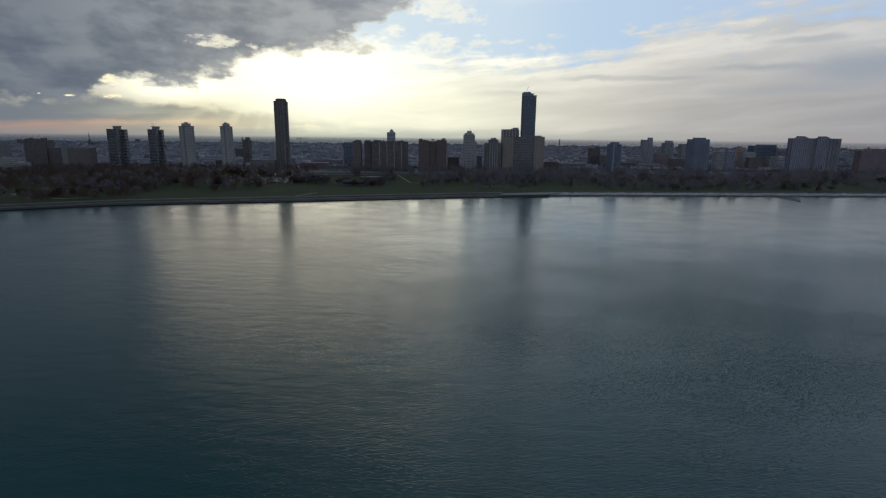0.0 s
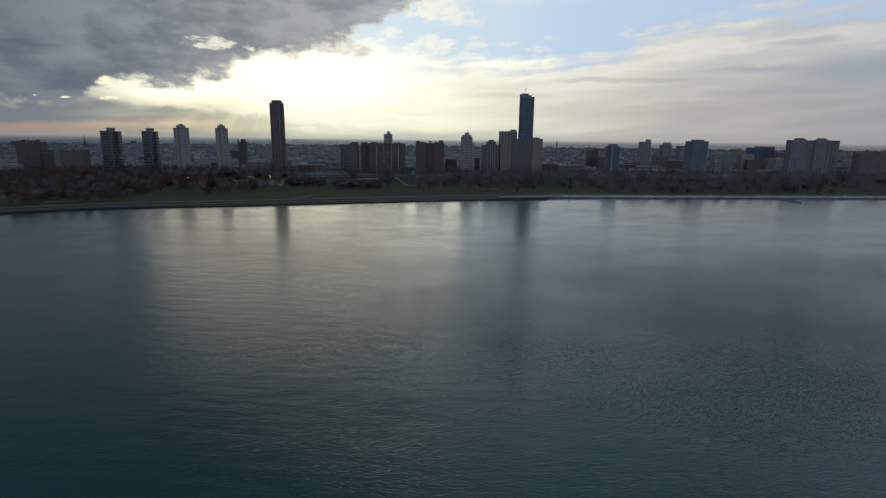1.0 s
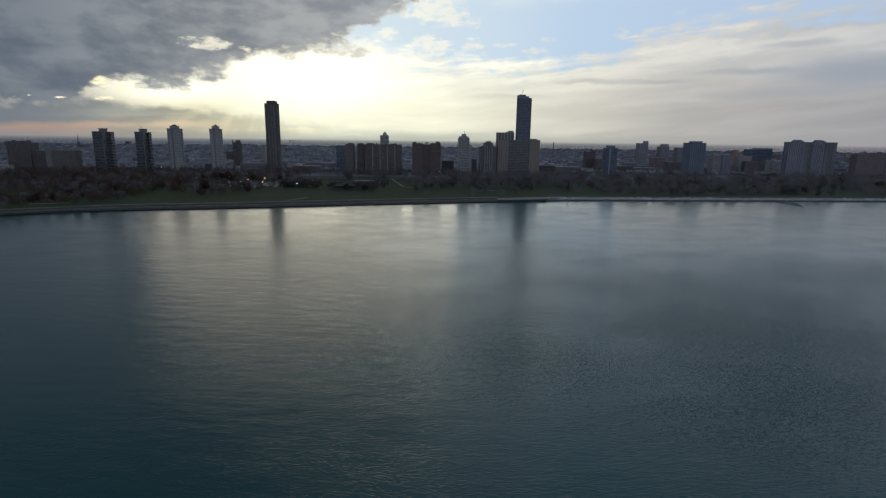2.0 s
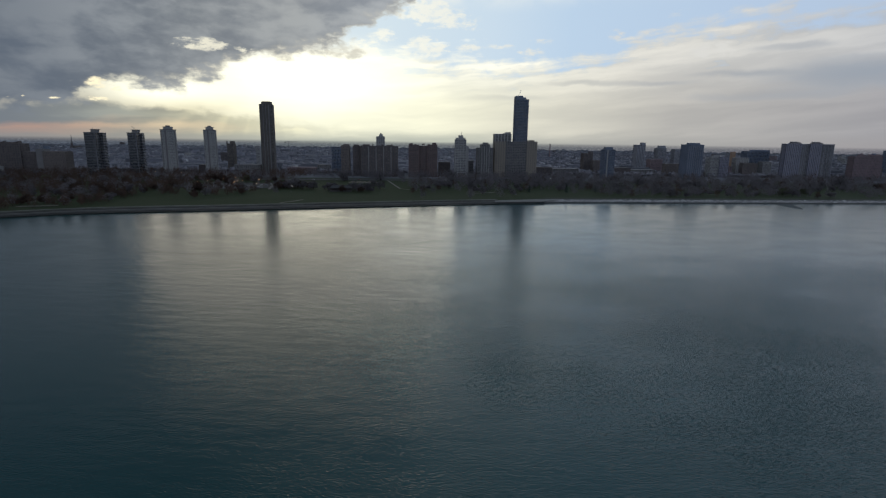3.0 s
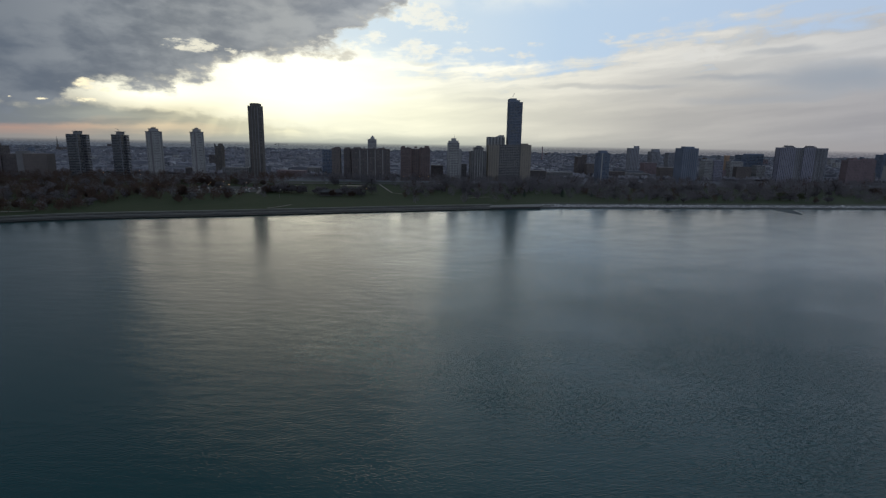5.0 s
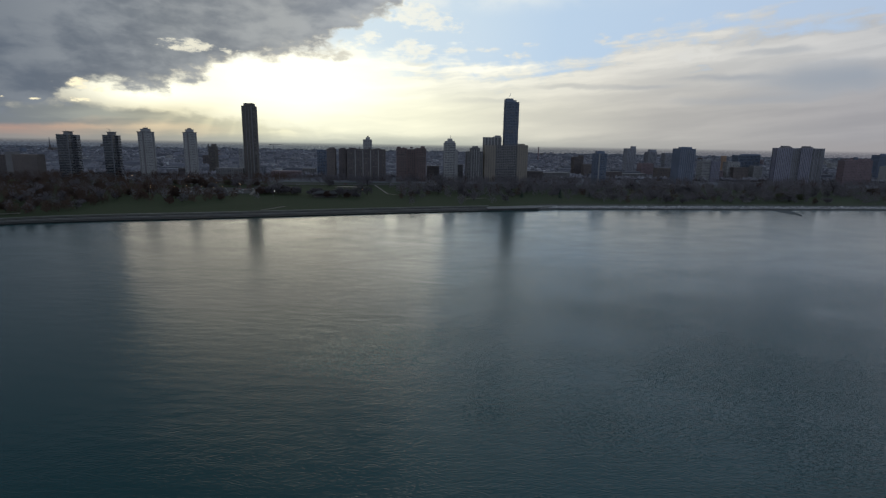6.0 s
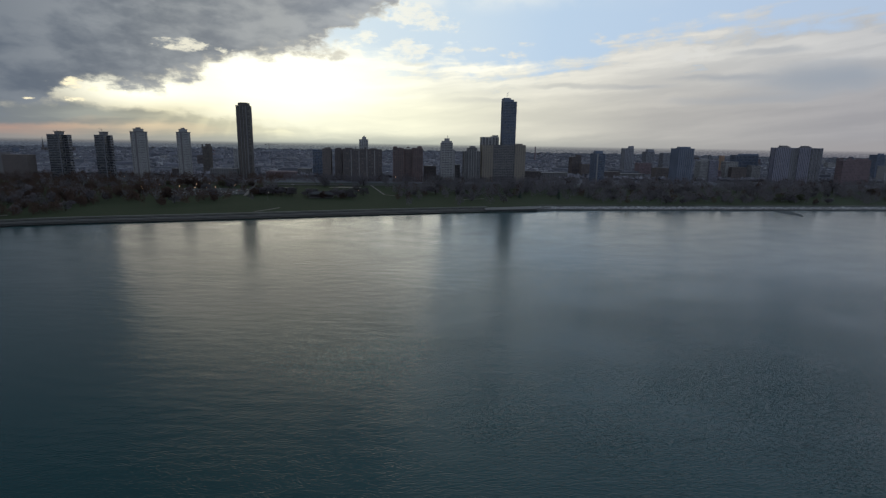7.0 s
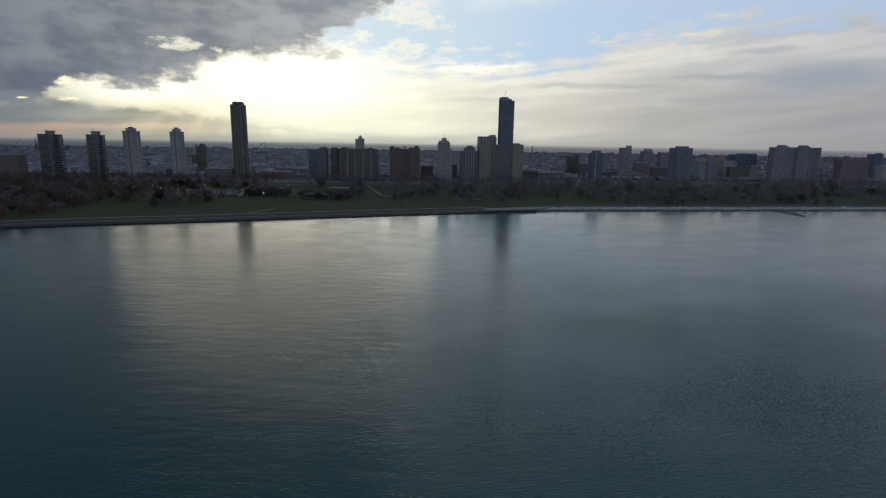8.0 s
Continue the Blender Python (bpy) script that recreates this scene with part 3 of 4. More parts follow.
def build_ways():
    strip("road", [(-1600, 850), (-700, 900), (-350, 925), (0, 945), (400, 955), (1000, 970), (1600, 990)], 26, ASPHALT, LAND + 0.75,
          "wide dark asphalt lakefront drive between trees", "road")
    strip("path", [(-242, 945), (-230, 902), (-214, 820), (-200, 746)], 3.8, PATHWAY, LAND + 0.62, "pale straight path across the lawn", "path")
    strip("path", [(-52, 950), (-42, 890), (-23, 775), (-8, 760)], 2.8, PATHWAY, LAND + 0.62, "pale path curving over the lawn", "path")
    strip("path", [(-146, 588), (-136, 605), (-129, 622)], 3.2, PATHWAY, LAND + 0.62, "pale path from the promenade to the lawn", "path")
    strip("path", [(-384, 544), (-366, 548), (-352, 554)], 5.0, PATHWAY, LAND + 0.55, "pale paved ramp to the promenade", "path")
    strip("path", [(78, 716), (92, 722), (108, 731)], 3.8, PATHWAY, LAND + 0.62, "short pale path on the lawn", "path")
    strip("path", [(-470, 560), (-446, 563), (-428, 566)], 3.0, PATHWAY, LAND + 0.55, "pale path under the trees", "path")
    patch("infield", -177, 868, 15, 13, DIRT, LAND + 0.63, "worn tan baseball infield on the lawn", "ball field", (0, 180))
    patch("infield", -86, 882, 25, 18, DIRT, LAND + 0.63, "worn tan baseball infield on the lawn", "ball field", (0, 180))
    patch("car_park", -265, 800, 75, 55, ASPHALT, LAND + 0.58, "dark asphalt car park among trees", "car park")


build_ground()
build_shore()
build_ways()


# ---- the towers ----
BRICK_BROWN = surface("brown_brick", (0.118, 0.098, 0.098), (0.090, 0.078, 0.079), 0.08)
BRICK_RED = surface("red_brick", (0.199, 0.147, 0.158), (0.155, 0.118, 0.129), 0.08)
BRICK_TAN = surface("tan_brick", (0.148, 0.123, 0.118), (0.118, 0.102, 0.099), 0.08)
STONE_GREY = surface("grey_cladding", (0.293, 0.289, 0.293), (0.242, 0.239, 0.242), 0.05)
STONE_PALE = surface("pale_cladding", (0.298, 0.293, 0.296), (0.249, 0.245, 0.248), 0.05)
STONE_DARK = surface("dark_cladding", (0.179, 0.172, 0.176), (0.137, 0.133, 0.137), 0.05)
BLUE_GREY = surface("blue_grey_cladding", (0.149, 0.177, 0.237), (0.121, 0.145, 0.197), 0.05)
LILAC = surface("lilac_grey_cladding", (0.242, 0.246, 0.278), (0.197, 0.202, 0.228), 0.05)
STONE_PANEL = surface("pale_grey_panels", (0.226, 0.222, 0.276), (0.190, 0.187, 0.234), 0.05)
UMBER = surface("umber_cladding", (0.123, 0.108, 0.099), (0.096, 0.085, 0.078), 0.05)
BRICK_MAROON = surface("maroon_brick", (0.141, 0.101, 0.099), (0.107, 0.080, 0.080), 0.08)
SLATE_BAND = surface("slate_band", (0.150, 0.156, 0.175), (0.12, 0.125, 0.142), 0.05)
BEIGE = surface("beige_concrete", (0.233, 0.205, 0.175), (0.194, 0.171, 0.147), 0.05)
GLASS_BLACK = window_glass("black_window_glass", (0.018, 0.021, 0.027), 0.05)


def striped_tower(x0, x1, y0, d1, xb0, xb1, d2, top, roof, crane=False):
    """Two slabs back to back with a dark slot between them and a pale band a storey."""
    t = thing("apartment_tower", (x0, y0, LAND), "slim grey apartment tower with pale storey bands", "tower", "striped towers")
    h = top - LAND
    block(t, 0, x1 - x0, 0, d1, 0, h, SLATE_BAND, GLASS_BLACK, 27, 0, 0.8, proud=0.5)
    part("corner_pier", box(1.3, 0.7, h, SLATE_BAND), t, (x1 - x0 - 1.2, -0.25, 0))
    part("core", box(x1 - x0 - 5, 4.5, h, STONE_DARK), t, ((x1 - x0) / 2 + 0.5, d1 + 1.6, 0))
    block(t, xb0 - x0, xb1 - x0, d1 + 3, d1 + 3 + d2, 0, h - 0.5, LILAC, GLASS_BLACK, 27, 0, 0.95, proud=0.5)
    roof_house(t, (x1 - x0) * 0.62, d1 + 2, h + 0.9, 10, 9, roof, STONE_DARK)
    part("roof_slab", box(13, 11, 0.7, STONE_DARK), t, ((x1 - x0) * 0.62, d1 + 2, h + 0.9 + roof))
    mast(t, (x1 - x0) * 0.5, d1, h + roof + 1.5, 5 if crane else 2.5)
    if crane:
        bm = bmesh.new()
        bmesh.ops.create_cone(bm, cap_ends=True, segments=5, radius1=0.35, radius2=0.25, depth=7, matrix=Matrix.Rotation(radians(-62), 4, "Y"))
        part("boom", bm, t, ((x1 - x0) * 0.5 - 1.5, d1, h + roof + 5.5), material=STEEL)
    return t


def crowned_tower(x, y, w, top):
    """Pale chamfered tower with a flat dark stripe down each face and a stepped crown."""
    t = thing("apartment_tower", (x, y + w / 2, LAND), "pale concrete apartment tower with a dark central stripe and stepped crown", "tower", "crowned towers")
    h = top - LAND
    ring = chamfered(w - 0.8, w - 0.8, w * 0.24)
    part("glazing", prism(ring, 0, h, GLASS_GREY), t)
    me = prism(chamfered(w, w, w * 0.24), 0, 2.25, STONE_PALE)
    for i in range(28):
        part("wall_band", me, t, (0, 0, i * h / 28))
    for a in range(4):
        r = Matrix.Rotation(a * math.pi / 2, 3, "Z")
        p = r @ Vector((0, -w / 2 + 0.1, 0))
        part("dark_stripe", box(w * 0.13, 0.6, h, STONE_DARK), t, p, a * math.pi / 2)
        for s in (-1, 1):
            p = r @ Vector((s * w * 0.22, -w / 2 - 0.02, 0))
            part("pier", box(1.3, 0.5, h, STONE_PALE), t, p, a * math.pi / 2)
            p = r @ Vector((s * w * 0.10, -w / 2 - 0.05, 0))
            part("pier", box(0.9, 0.5, h, STONE_PALE), t, p, a * math.pi / 2)
    part("cornice", prism(chamfered(w + 1.6, w + 1.6, w * 0.25), 0, 0.9, STONE_DARK), t, (0, 0, h))
    part("crown", prism(chamfered(w * 0.62, w * 0.62, w * 0.16), 0, 4.2, STONE_PALE), t, (0, 0, h + 0.9))
    part("crown_rim", prism(chamfered(w * 0.68, w * 0.68, w * 0.17), 0, 0.7, STONE_PALE), t, (0, 0, h + 5.1))
    part("lantern", prism(chamfered(w * 0.30, w * 0.30, w * 0.07), 0, 2.2, STONE_DARK), t, (0, 0, h + 5.8))
    mast(t, 0.5, 0, h + 8, 3, 0.15)
    return t


def dark_skyscraper():
    w, h = 23.0, 135.8 - LAND
    t = thing("skyscraper", (-287, 1073.5, LAND), "tall dark brown skyscraper with a set-back top", "tower")
    part("glazing", prism(chamfered(w - 0.8, w - 0.8, 1.6), 0, h, GLASS_DARK), t)
    me = prism(chamfered(w, w, 1.7), 0, 1.5, UMBER)
    for i in range(45):
        part("wall_band", me, t, (0, 0, i * h / 45))
    for a in range(4):
        r = Matrix.Rotation(a * math.pi / 2, 3, "Z")
        for i in range(6):
            p = r @ Vector(((i - 2.5) * 2.7, -w / 2 + 0.05, 0))
            part("pier", box(1.1 + 0.9 * (i in (0, 5)), 1.0, h, STONE_DARK if i % 2 else UMBER), t, p, a * math.pi / 2)
    part("parapet", prism(chamfered(w + 0.2, w + 0.2, 1.8), 0, 1.0, UMBER), t, (0, 0, h))
    part("set_back", prism(chamfered(17.5, 17.5, 2), 0, 4.4, UMBER), t, (0.6, 0, h + 1))
    part("roof_house", box(13, 10, 0.8, STONE_DARK), t, (0.6, 0, h + 5.4))


def stepped_skyscraper():
    t = thing("skyscraper", (196.5, 1071, LAND), "tall slate-grey glass skyscraper with a stepped roof", "tower")
    h = 154.2 - LAND
    block(t, 0, 25, 0, 26, 0, h, BLUE_GREY, GLASS_BLUE, 52, 8, 0.9, 0.6, 0.4)
    part("roof_step", box(19, 25.8, 3.4, BLUE_GREY), t, (9.6, 13, h + 0.9))
    part("roof_step", box(13, 25, 3.0, BLUE_GREY), t, (6.7, 13, h + 4.3))
    mast(t, 6, 12, h + 7.2, 3)
    # a wisp of steam above the roof vent
    cv = bpy.data.curves.new("steam", "CURVE")
    cv.dimensions, cv.bevel_depth, cv.bevel_resolution = "3D", 0.55, 1
    sp = cv.splines.new("POLY")
    pts = [(0, 0, 0, .5), (.3, 0, 2.2, .8), (1.6, 0, 4.0, 1.0), (1.2, 0, 6.0, .8), (2.6, 0, 7.6, .5), (4, 0, 8.6, .2)]
    sp.points.add(len(pts) - 1)
    for p, (x, y, z, r) in zip(sp.points, pts):
        p.co, p.radius = (x, y, z, 1), r
    m = surface("steam", (0.62, 0.62, 0.64), (0.55, 0.55, 0.57))
    cv.materials.append(m)
    s = new("steam_plume", cv)
    s.location = (204, 1083, 164.5)
    tagged(s, "thin pale wisp of steam over a roof vent", "steam")


def simple_tower(name, label, x0, x1, y0, depth, top, wall, glass, storeys, bays, band=1.2, pier=0.9, roofs=(), group="", rz=0.0,
                 category="apartment block", proud=0.5):
    """A straight block of flats: roofs are (x, y, width, depth, height) boxes measured from the front corner."""
    t = thing(name, (x0, y0, LAND), label, category, group, rz)
    h = top - LAND
    block(t, 0, x1 - x0, 0, depth, 0, h, wall, glass, storeys, bays, band, pier, proud)
    for x, y, w, d, rh in roofs:
        roof_house(t, x, y, h + 0.9, w, d, rh, wall)
    return t


def build_towers():
    striped_tower(-581, -561, 986, 12, -578, -556.5, 11.5, 78.3, 4.6)
    striped_tower(-521, -504, 1012, 10, -518, -501, 10, 78.8, 4.6, True)
    crowned_tower(-463.5, 1035, 23.5, 85.8)
    crowned_tower(-388.5, 1040, 20, 86.3)
    dark_skyscraper()
    stepped_skyscraper()
    t = simple_tower("apartment_block", "dark brown brick apartment block with a roof tank", -397, -383.7, 1160, 18, 60.5, UMBER, GLASS_DARK, 19, 5,
                     roofs=((9, 9, 8, 8, 5),))
    part("chimney", box(2.4, 2.4, 6.5, STONE_DARK), t, (-1.3, 6, 56))
    simple_tower("apartment_block", "grey apartment block behind the dark skyscraper", -364, -355.3, 1250, 18, 55.8, STONE_GREY, GLASS_GREY, 17, 4)
    # brick group by the ball fields
    simple_tower("apartment_block", "dark blue-grey glass apartment block", -176, -156.4, 1140, 24, 57.3, BLUE_GREY, GLASS_BLUE, 18, 6, 1.0, 0.6)
    simple_tower("apartment_block", "tan brick apartment block", -144, -128.8, 1050, 22, 61, BRICK_TAN, GLASS_DARK, 19, 5, 1.5, 1.6, roofs=((9, 10, 10, 9, 2.2),))
    simple_tower("apartment_block", "dark brown brick apartment block", -121.5, -108.8, 1052, 26, 60.5, BRICK_BROWN, GLASS_DARK, 19, 4, 1.5, 1.6, roofs=((6, 10, 10, 9, 2.2),))
    t = simple_tower("apartment_block", "broad brown brick apartment block with pale window columns", -105.5, -35, 1040, 28, 61, BRICK_BROWN, GLASS_GREY, 19, 15, 1.3, 2.0,
                     roofs=((11, 13, 11, 10, 2.2), (55, 13, 13, 10, 1.6)), proud=0.7)
    for i in range(4):
        part("chimney", box(1.6, 1.6, 3.5, BRICK_BROWN), t, (5 + i * 18, 5, 58))
    for i in (3, 6, 9, 12):
        part("pilaster", box(1.2, 0.6, 56, STONE_GREY), t, (i * 4.75 + 0.9, -0.3, 0))
    t = simple_tower("apartment_tower", "white apartment tower with a tapered crown", -91, -72, 1250, 18, 80.5, STONE_PALE, GLASS_GREY, 25, 4, 1.5, 1.2, category="tower")
    part("crown", prism(chamfered(10, 10, 2.8), 0, 5.2, STONE_PALE, top=0.8), t, (10.5, 9, 77.8))
    part("lantern", prism(chamfered(4, 4, 1), 0, 2.5, STONE_DARK, top=0.7), t, (10.5, 9, 83))
    # courtyard block with ragged roofline
    t = thing("apartment_block", (-14, 1035, LAND), "massive red-brown brick apartment block with a ragged roofline", "apartment block")
    block(t, 0, 20, 0, 32, 0, 60.4, BRICK_MAROON, GLASS_DARK, 19, 5, 1.5, 1.8)
    block(t, 20, 36, 5, 30, 0, 58.6, BRICK_MAROON, GLASS_DARK, 19, 4, 1.5, 1.8)
    block(t, 36, 55, 0, 32, 0, 60.8, BRICK_MAROON, GLASS_DARK, 19, 5, 1.5, 1.8)
    for x, y, w, h in ((5, 4, 6, 3.2), (13, 4, 4, 1.6), (28, 9, 5, 2.6), (39, 4, 3, 1.6), (49, 5, 8, 4.4), (2, 14, 3, 2.4)):
        part("turret", box(w, 5, h, BRICK_MAROON), t, (x, y, 60.9))
    part("cornice", box(20.6, 0.6, 1.0, BRICK_TAN), t, (10, -0.4, 46))
    part("cornice", box(19.6, 0.6, 1.0, BRICK_TAN), t, (45.5, -0.4, 46))
    # pale tower with a pitched head
    t = simple_tower("apartment_tower", "pale grey apartment tower with a stepped crown", 75, 96, 1031, 22, 75, STONE_GREY, GLASS_GREY, 23, 4, 1.5, 0.9, category="tower")
    part("crown", prism(chamfered(18, 18, 3), 0, 3.4, STONE_GREY), t, (10.5, 11, 72.3))
    part("lantern", prism(chamfered(9, 9, 2), 0, 4.6, STONE_GREY), t, (11, 11, 75.6))
    mast(t, 12, 11, 80.5, 6, 0.5)
    part("wing", box(5, 12, 60, STONE_GREY), t, (23.5, 12, 0))
    # dark ribbed tower
    t = thing("apartment_tower", (119, 1040, LAND), "dark tower with pale vertical ribs and stepped top", "tower")
    block(t, 0, 30.5, 0, 26, 0, 56.5, STONE_DARK, GLASS_DARK, 19, 9, 0.9, 1.1)
    block(t, 7, 24, -1.3, 22, 0, 63, STONE_DARK, GLASS_DARK, 21, 5, 0.9, 0.8)
    for i in range(4):
        part("rib", box(1.0, 0.7, 60, STONE_GREY), t, (8.5 + i * 4.6, -1.7, 0))
    roof_house(t, 16, 10, 63.9, 10, 10, 3.4, STONE_DARK)
    # broad slab in front of the stepped skyscraper
    t = thing("apartment_block", (153.5, 1048, LAND), "broad dark apartment slab with pale end bays", "apartment block")
    block(t, 0, 21, 0, 20, 0, 68.8, BEIGE, GLASS_GREY, 22, 4, 1.6, 3.0)
    block(t, 21, 63.5, 1.5, 20, 0, 69, STONE_DARK, GLASS_DARK, 22, 12, 1.1, 0.8)
    block(t, 63.5, 83.5, 0, 20, 0, 69.5, BEIGE, GLASS_GREY, 22, 4, 1.6, 3.0)
    roof_house(t, 72, 9, 70.4, 12, 10, 2.4, BEIGE)
    simple_tower("apartment_tower", "pale concrete tower with dark window columns", 158, 192, 1085, 22, 87.5, STONE_PALE, GLASS_DARK, 28, 5, 0.7, 2.4, category="tower",
                 roofs=((28, 10, 10, 10, 3.6), (21, 10, 5, 8, 1.5)))
    # beyond the skyscraper along the park
    simple_tower("apartment_block", "low brown brick apartment block", 389.9, 411, 1230, 24, 49, BRICK_BROWN, GLASS_DARK, 14, 6, 1.4, 1.4, roofs=((18, 10, 9, 9, 4),))
    simple_tower("apartment_block", "small grey-tan apartment block", 402.3, 421, 1200, 18, 34, BRICK_TAN, GLASS_DARK, 9, 6, 1.5, 1.5)
    t = simple_tower("apartment_tower", "dark blue glass apartment tower with a pale concrete spine", 361.7, 381, 1016, 26, 60.2, BLUE_GREY, GLASS_BLUE, 18, 8, 1.0, 0.6, category="tower",
                     roofs=((9, 11, 14, 12, 4.4),))
    part("spine", box(2.0, 1.0, 57, STONE_PALE), t, (4.5, -0.5, 0))
    simple_tower("apartment_tower", "grey concrete apartment tower", 548.4, 570, 1310, 24, 70, LILAC, GLASS_DARK, 21, 5, 0.8, 2.4, roofs=((18, 10, 10, 10, 5.5),), category="tower")
    simple_tower("apartment_tower", "grey concrete apartment tower with wide roof house", 598.5, 619, 1300, 24, 62.6, LILAC, GLASS_DARK, 18, 6, 1.0, 1.4, roofs=((12, 10, 16, 12, 6),), category="tower")
    simple_tower("apartment_block", "low red-brown brick block", 554.2, 583, 1240, 24, 37, BRICK_RED, GLASS_DARK, 10, 9, 1.4, 1.6)
    simple_tower("apartment_block", "low tan brick block", 544, 578, 1140, 20, 30, BRICK_TAN, GLASS_DARK, 8, 9, 1.6, 1.8)
    simple_tower("apartment_block", "mauve-grey apartment block behind a larger one", 636.3, 658, 1290, 22, 60.6, LILAC, GLASS_GREY, 18, 6, 1.3, 1.2)
    t = simple_tower("apartment_tower", "broad dark grey tower with vertical ribs", 539.1, 571, 1046, 30, 71.8, BLUE_GREY, GLASS_DARK, 23, 14, 0.7, 1.5, category="tower",
                     roofs=((17, 14, 20, 15, 3.2),))
    for i in range(8):
        part("rib", box(0.8, 0.6, 67, LILAC), t, (2 + i * 4.0, -0.3, 0))
    t = thing("apartment_block", (633, 1120, LAND), "grey apartment block with a white gridded wing", "apartment block")
    block(t, 0, 18, 3, 25, 0, 42.5, STONE_GREY, GLASS_GREY, 13, 7, 1.3, 0.7)
    block(t, 18, 38, 0, 22, 0, 43.6, STONE_PANEL, GLASS_DARK, 13, 6, 1.3, 1.2)
    roof_house(t, 14, 12, 43.4, 12, 9, 3.8, STONE_GREY)
    simple_tower("apartment_block", "long dark blue glass slab block", 737.9, 789, 1163, 24, 59.5, BLUE_GREY, GLASS_BLUE, 17, 16, 1.1, 0.6, roofs=((35, 12, 40, 12, 2.6),))
    # the low sun on this brick is put into its orange colour
    simple_tower("apartment_block", "orange-tan brick block, low sunlight put into its colour", 720.6, 729, 1192, 8, 57.3, surface("sunlit_brick", (0.34, 0.23, 0.165), (0.27, 0.19, 0.14), 0.08), GLASS_DARK, 16, 6, 1.8, 1.8)
    simple_tower("apartment_block", "low tan brick block among trees", 715.1, 749, 1140, 20, 33.5, BRICK_TAN, GLASS_DARK, 9, 10, 1.5, 1.6)
    simple_tower("apartment_block", "low grey block among trees", 762.6, 782, 1142, 18, 37, STONE_GREY, GLASS_DARK, 10, 6, 1.4, 1.4)
    # twin slabs
    t = thing("apartment_tower", (784, 1106, LAND), "pair of broad pale apartment slabs joined by a dark recess", "tower")
    block(t, 0, 34, 0, 16, 0, 73, STONE_PANEL, GLASS_GREY, 27, 8, 0, 2.3)
    block(t, 34, 44, 1, 18, 0, 73, LILAC, GLASS_DARK, 27, 5, 0.7, 1.3)
    block(t, 44, 55, 4, 22, 0, 73, LILAC, GLASS_DARK, 27, 4, 1.0, 0.8)
    block(t, 55, 80, 2, 22, 0, 73.2, STONE_PANEL, GLASS_GREY, 27, 6, 0, 2.2)
    block(t, 80, 109, 3, 22, 0, 73, LILAC, GLASS_DARK, 27, 9, 0.7, 1.5)
    # dark strips proud of the fronts take the place of shaded recesses
    for x, y in ((36.5, 1), (41, 1), (47, 4), (51, 4), (83, 3), (88, 3), (93, 3), (98, 3), (103, 3)):
        part("dark_bay", box(1.3, 0.5, 72, STONE_DARK), t, (x, y - 0.6, 0))
    for x in (26, 74):
        roof_house(t, x, 11, 74.1, 22, 10, 1.6, STONE_DARK)
        roof_house(t, x - 2, 11, 75.7, 14, 8, 2.6, STONE_DARK)
        roof_house(t, x + 8, 11, 75.7, 4, 4, 1.4, STONE_DARK)
    # red brick pair
    t = thing("apartment_block", (914, 1077, LAND), "red brick apartment block with roof clutter", "apartment block")
    block(t, 0, 31, 0, 18, 0, 49, BRICK_RED, GLASS_DARK, 15, 10, 1.5, 1.5)
    block(t, 33, 64, 2, 20, 0, 50.3, BRICK_RED, GLASS_DARK, 15, 10, 1.5, 1.5)
    part("core", box(4, 12, 48.6, STONE_DARK), t, (32, 9, 0))
    for x, w, h in ((17, 6, 3.6), (21, 2, 6), (26, 4, 2.2), (40, 6, 4), (50, 5, 3.2), (59, 6, 4)):
        roof_house(t, x, 8, 49.9, w, 5, h, BRICK_RED)
    simple_tower("apartment_block", "blue-grey slab with tan brick end", 1108.2, 1129, 1200, 22, 64.5, BLUE_GREY, GLASS_BLUE, 18, 9, 1.1, 0.8, roofs=((17, 10, 9, 8, 3),))
    simple_tower("apartment_block", "pale low apartment block", 1053.7, 1070, 1120, 20, 41, STONE_PALE, GLASS_DARK, 12, 8, 1.5, 1.5)
    # south end of the row
    t = simple_tower("apartment_block", "long tan brick apartment slab with rows of windows", -661, -621.5, 995, 22, 44, BRICK_TAN, GLASS_DARK, 14, 13, 1.6, 1.5)
    part("core", box(14, 16, 45, STONE_DARK), t, (-7.6, 14, 0))
    mast(t, -11, 12, 45, 10, 0.5)
    t = thing("apartment_block", (-749, 1010, LAND), "dark brown brick block with a crenellated roof", "apartment block")
    block(t, 0, 41, 0, 24, 0, 53, BRICK_BROWN, GLASS_DARK, 17, 9, 1.5, 1.6)
    block(t, 41, 71, 3, 22, 0, 39, BRICK_BROWN, GLASS_DARK, 13, 8, 1.5, 1.6)
    for x, w, h in ((5, 7, 3), (12, 3, 4.5), (21, 11, 3), (32, 4, 3.6), (38, 3, 5)):
        part("turret", box(w, 6, h, BRICK_BROWN), t, (x, 5, 53.5))
    simple_tower("apartment_block", "dark brick block at the south end", -822, -802.4, 1030, 20, 53, STONE_DARK, GLASS_DARK, 16, 8, 1.4, 1.4)
    t = thing("town_house", (-757, 960, LAND), "white rendered house with stepped gables", "house")
    block(t, 0, 18, 0, 14, 0, 21, STONE_PALE, GLASS_DARK, 6, 5, 1.8, 1.5)
    block(t, 18, 43, 2, 15, 0, 14.5, STONE_PALE, GLASS_DARK, 4, 7, 1.8, 1.5)
    for x, w, h in ((4, 3, 3.5), (13, 4, 2.2), (32, 8, 2)):
        part("gable", box(w, 5, h, STONE_PALE), t, (x, 6, 21.5 if x < 20 else 15))
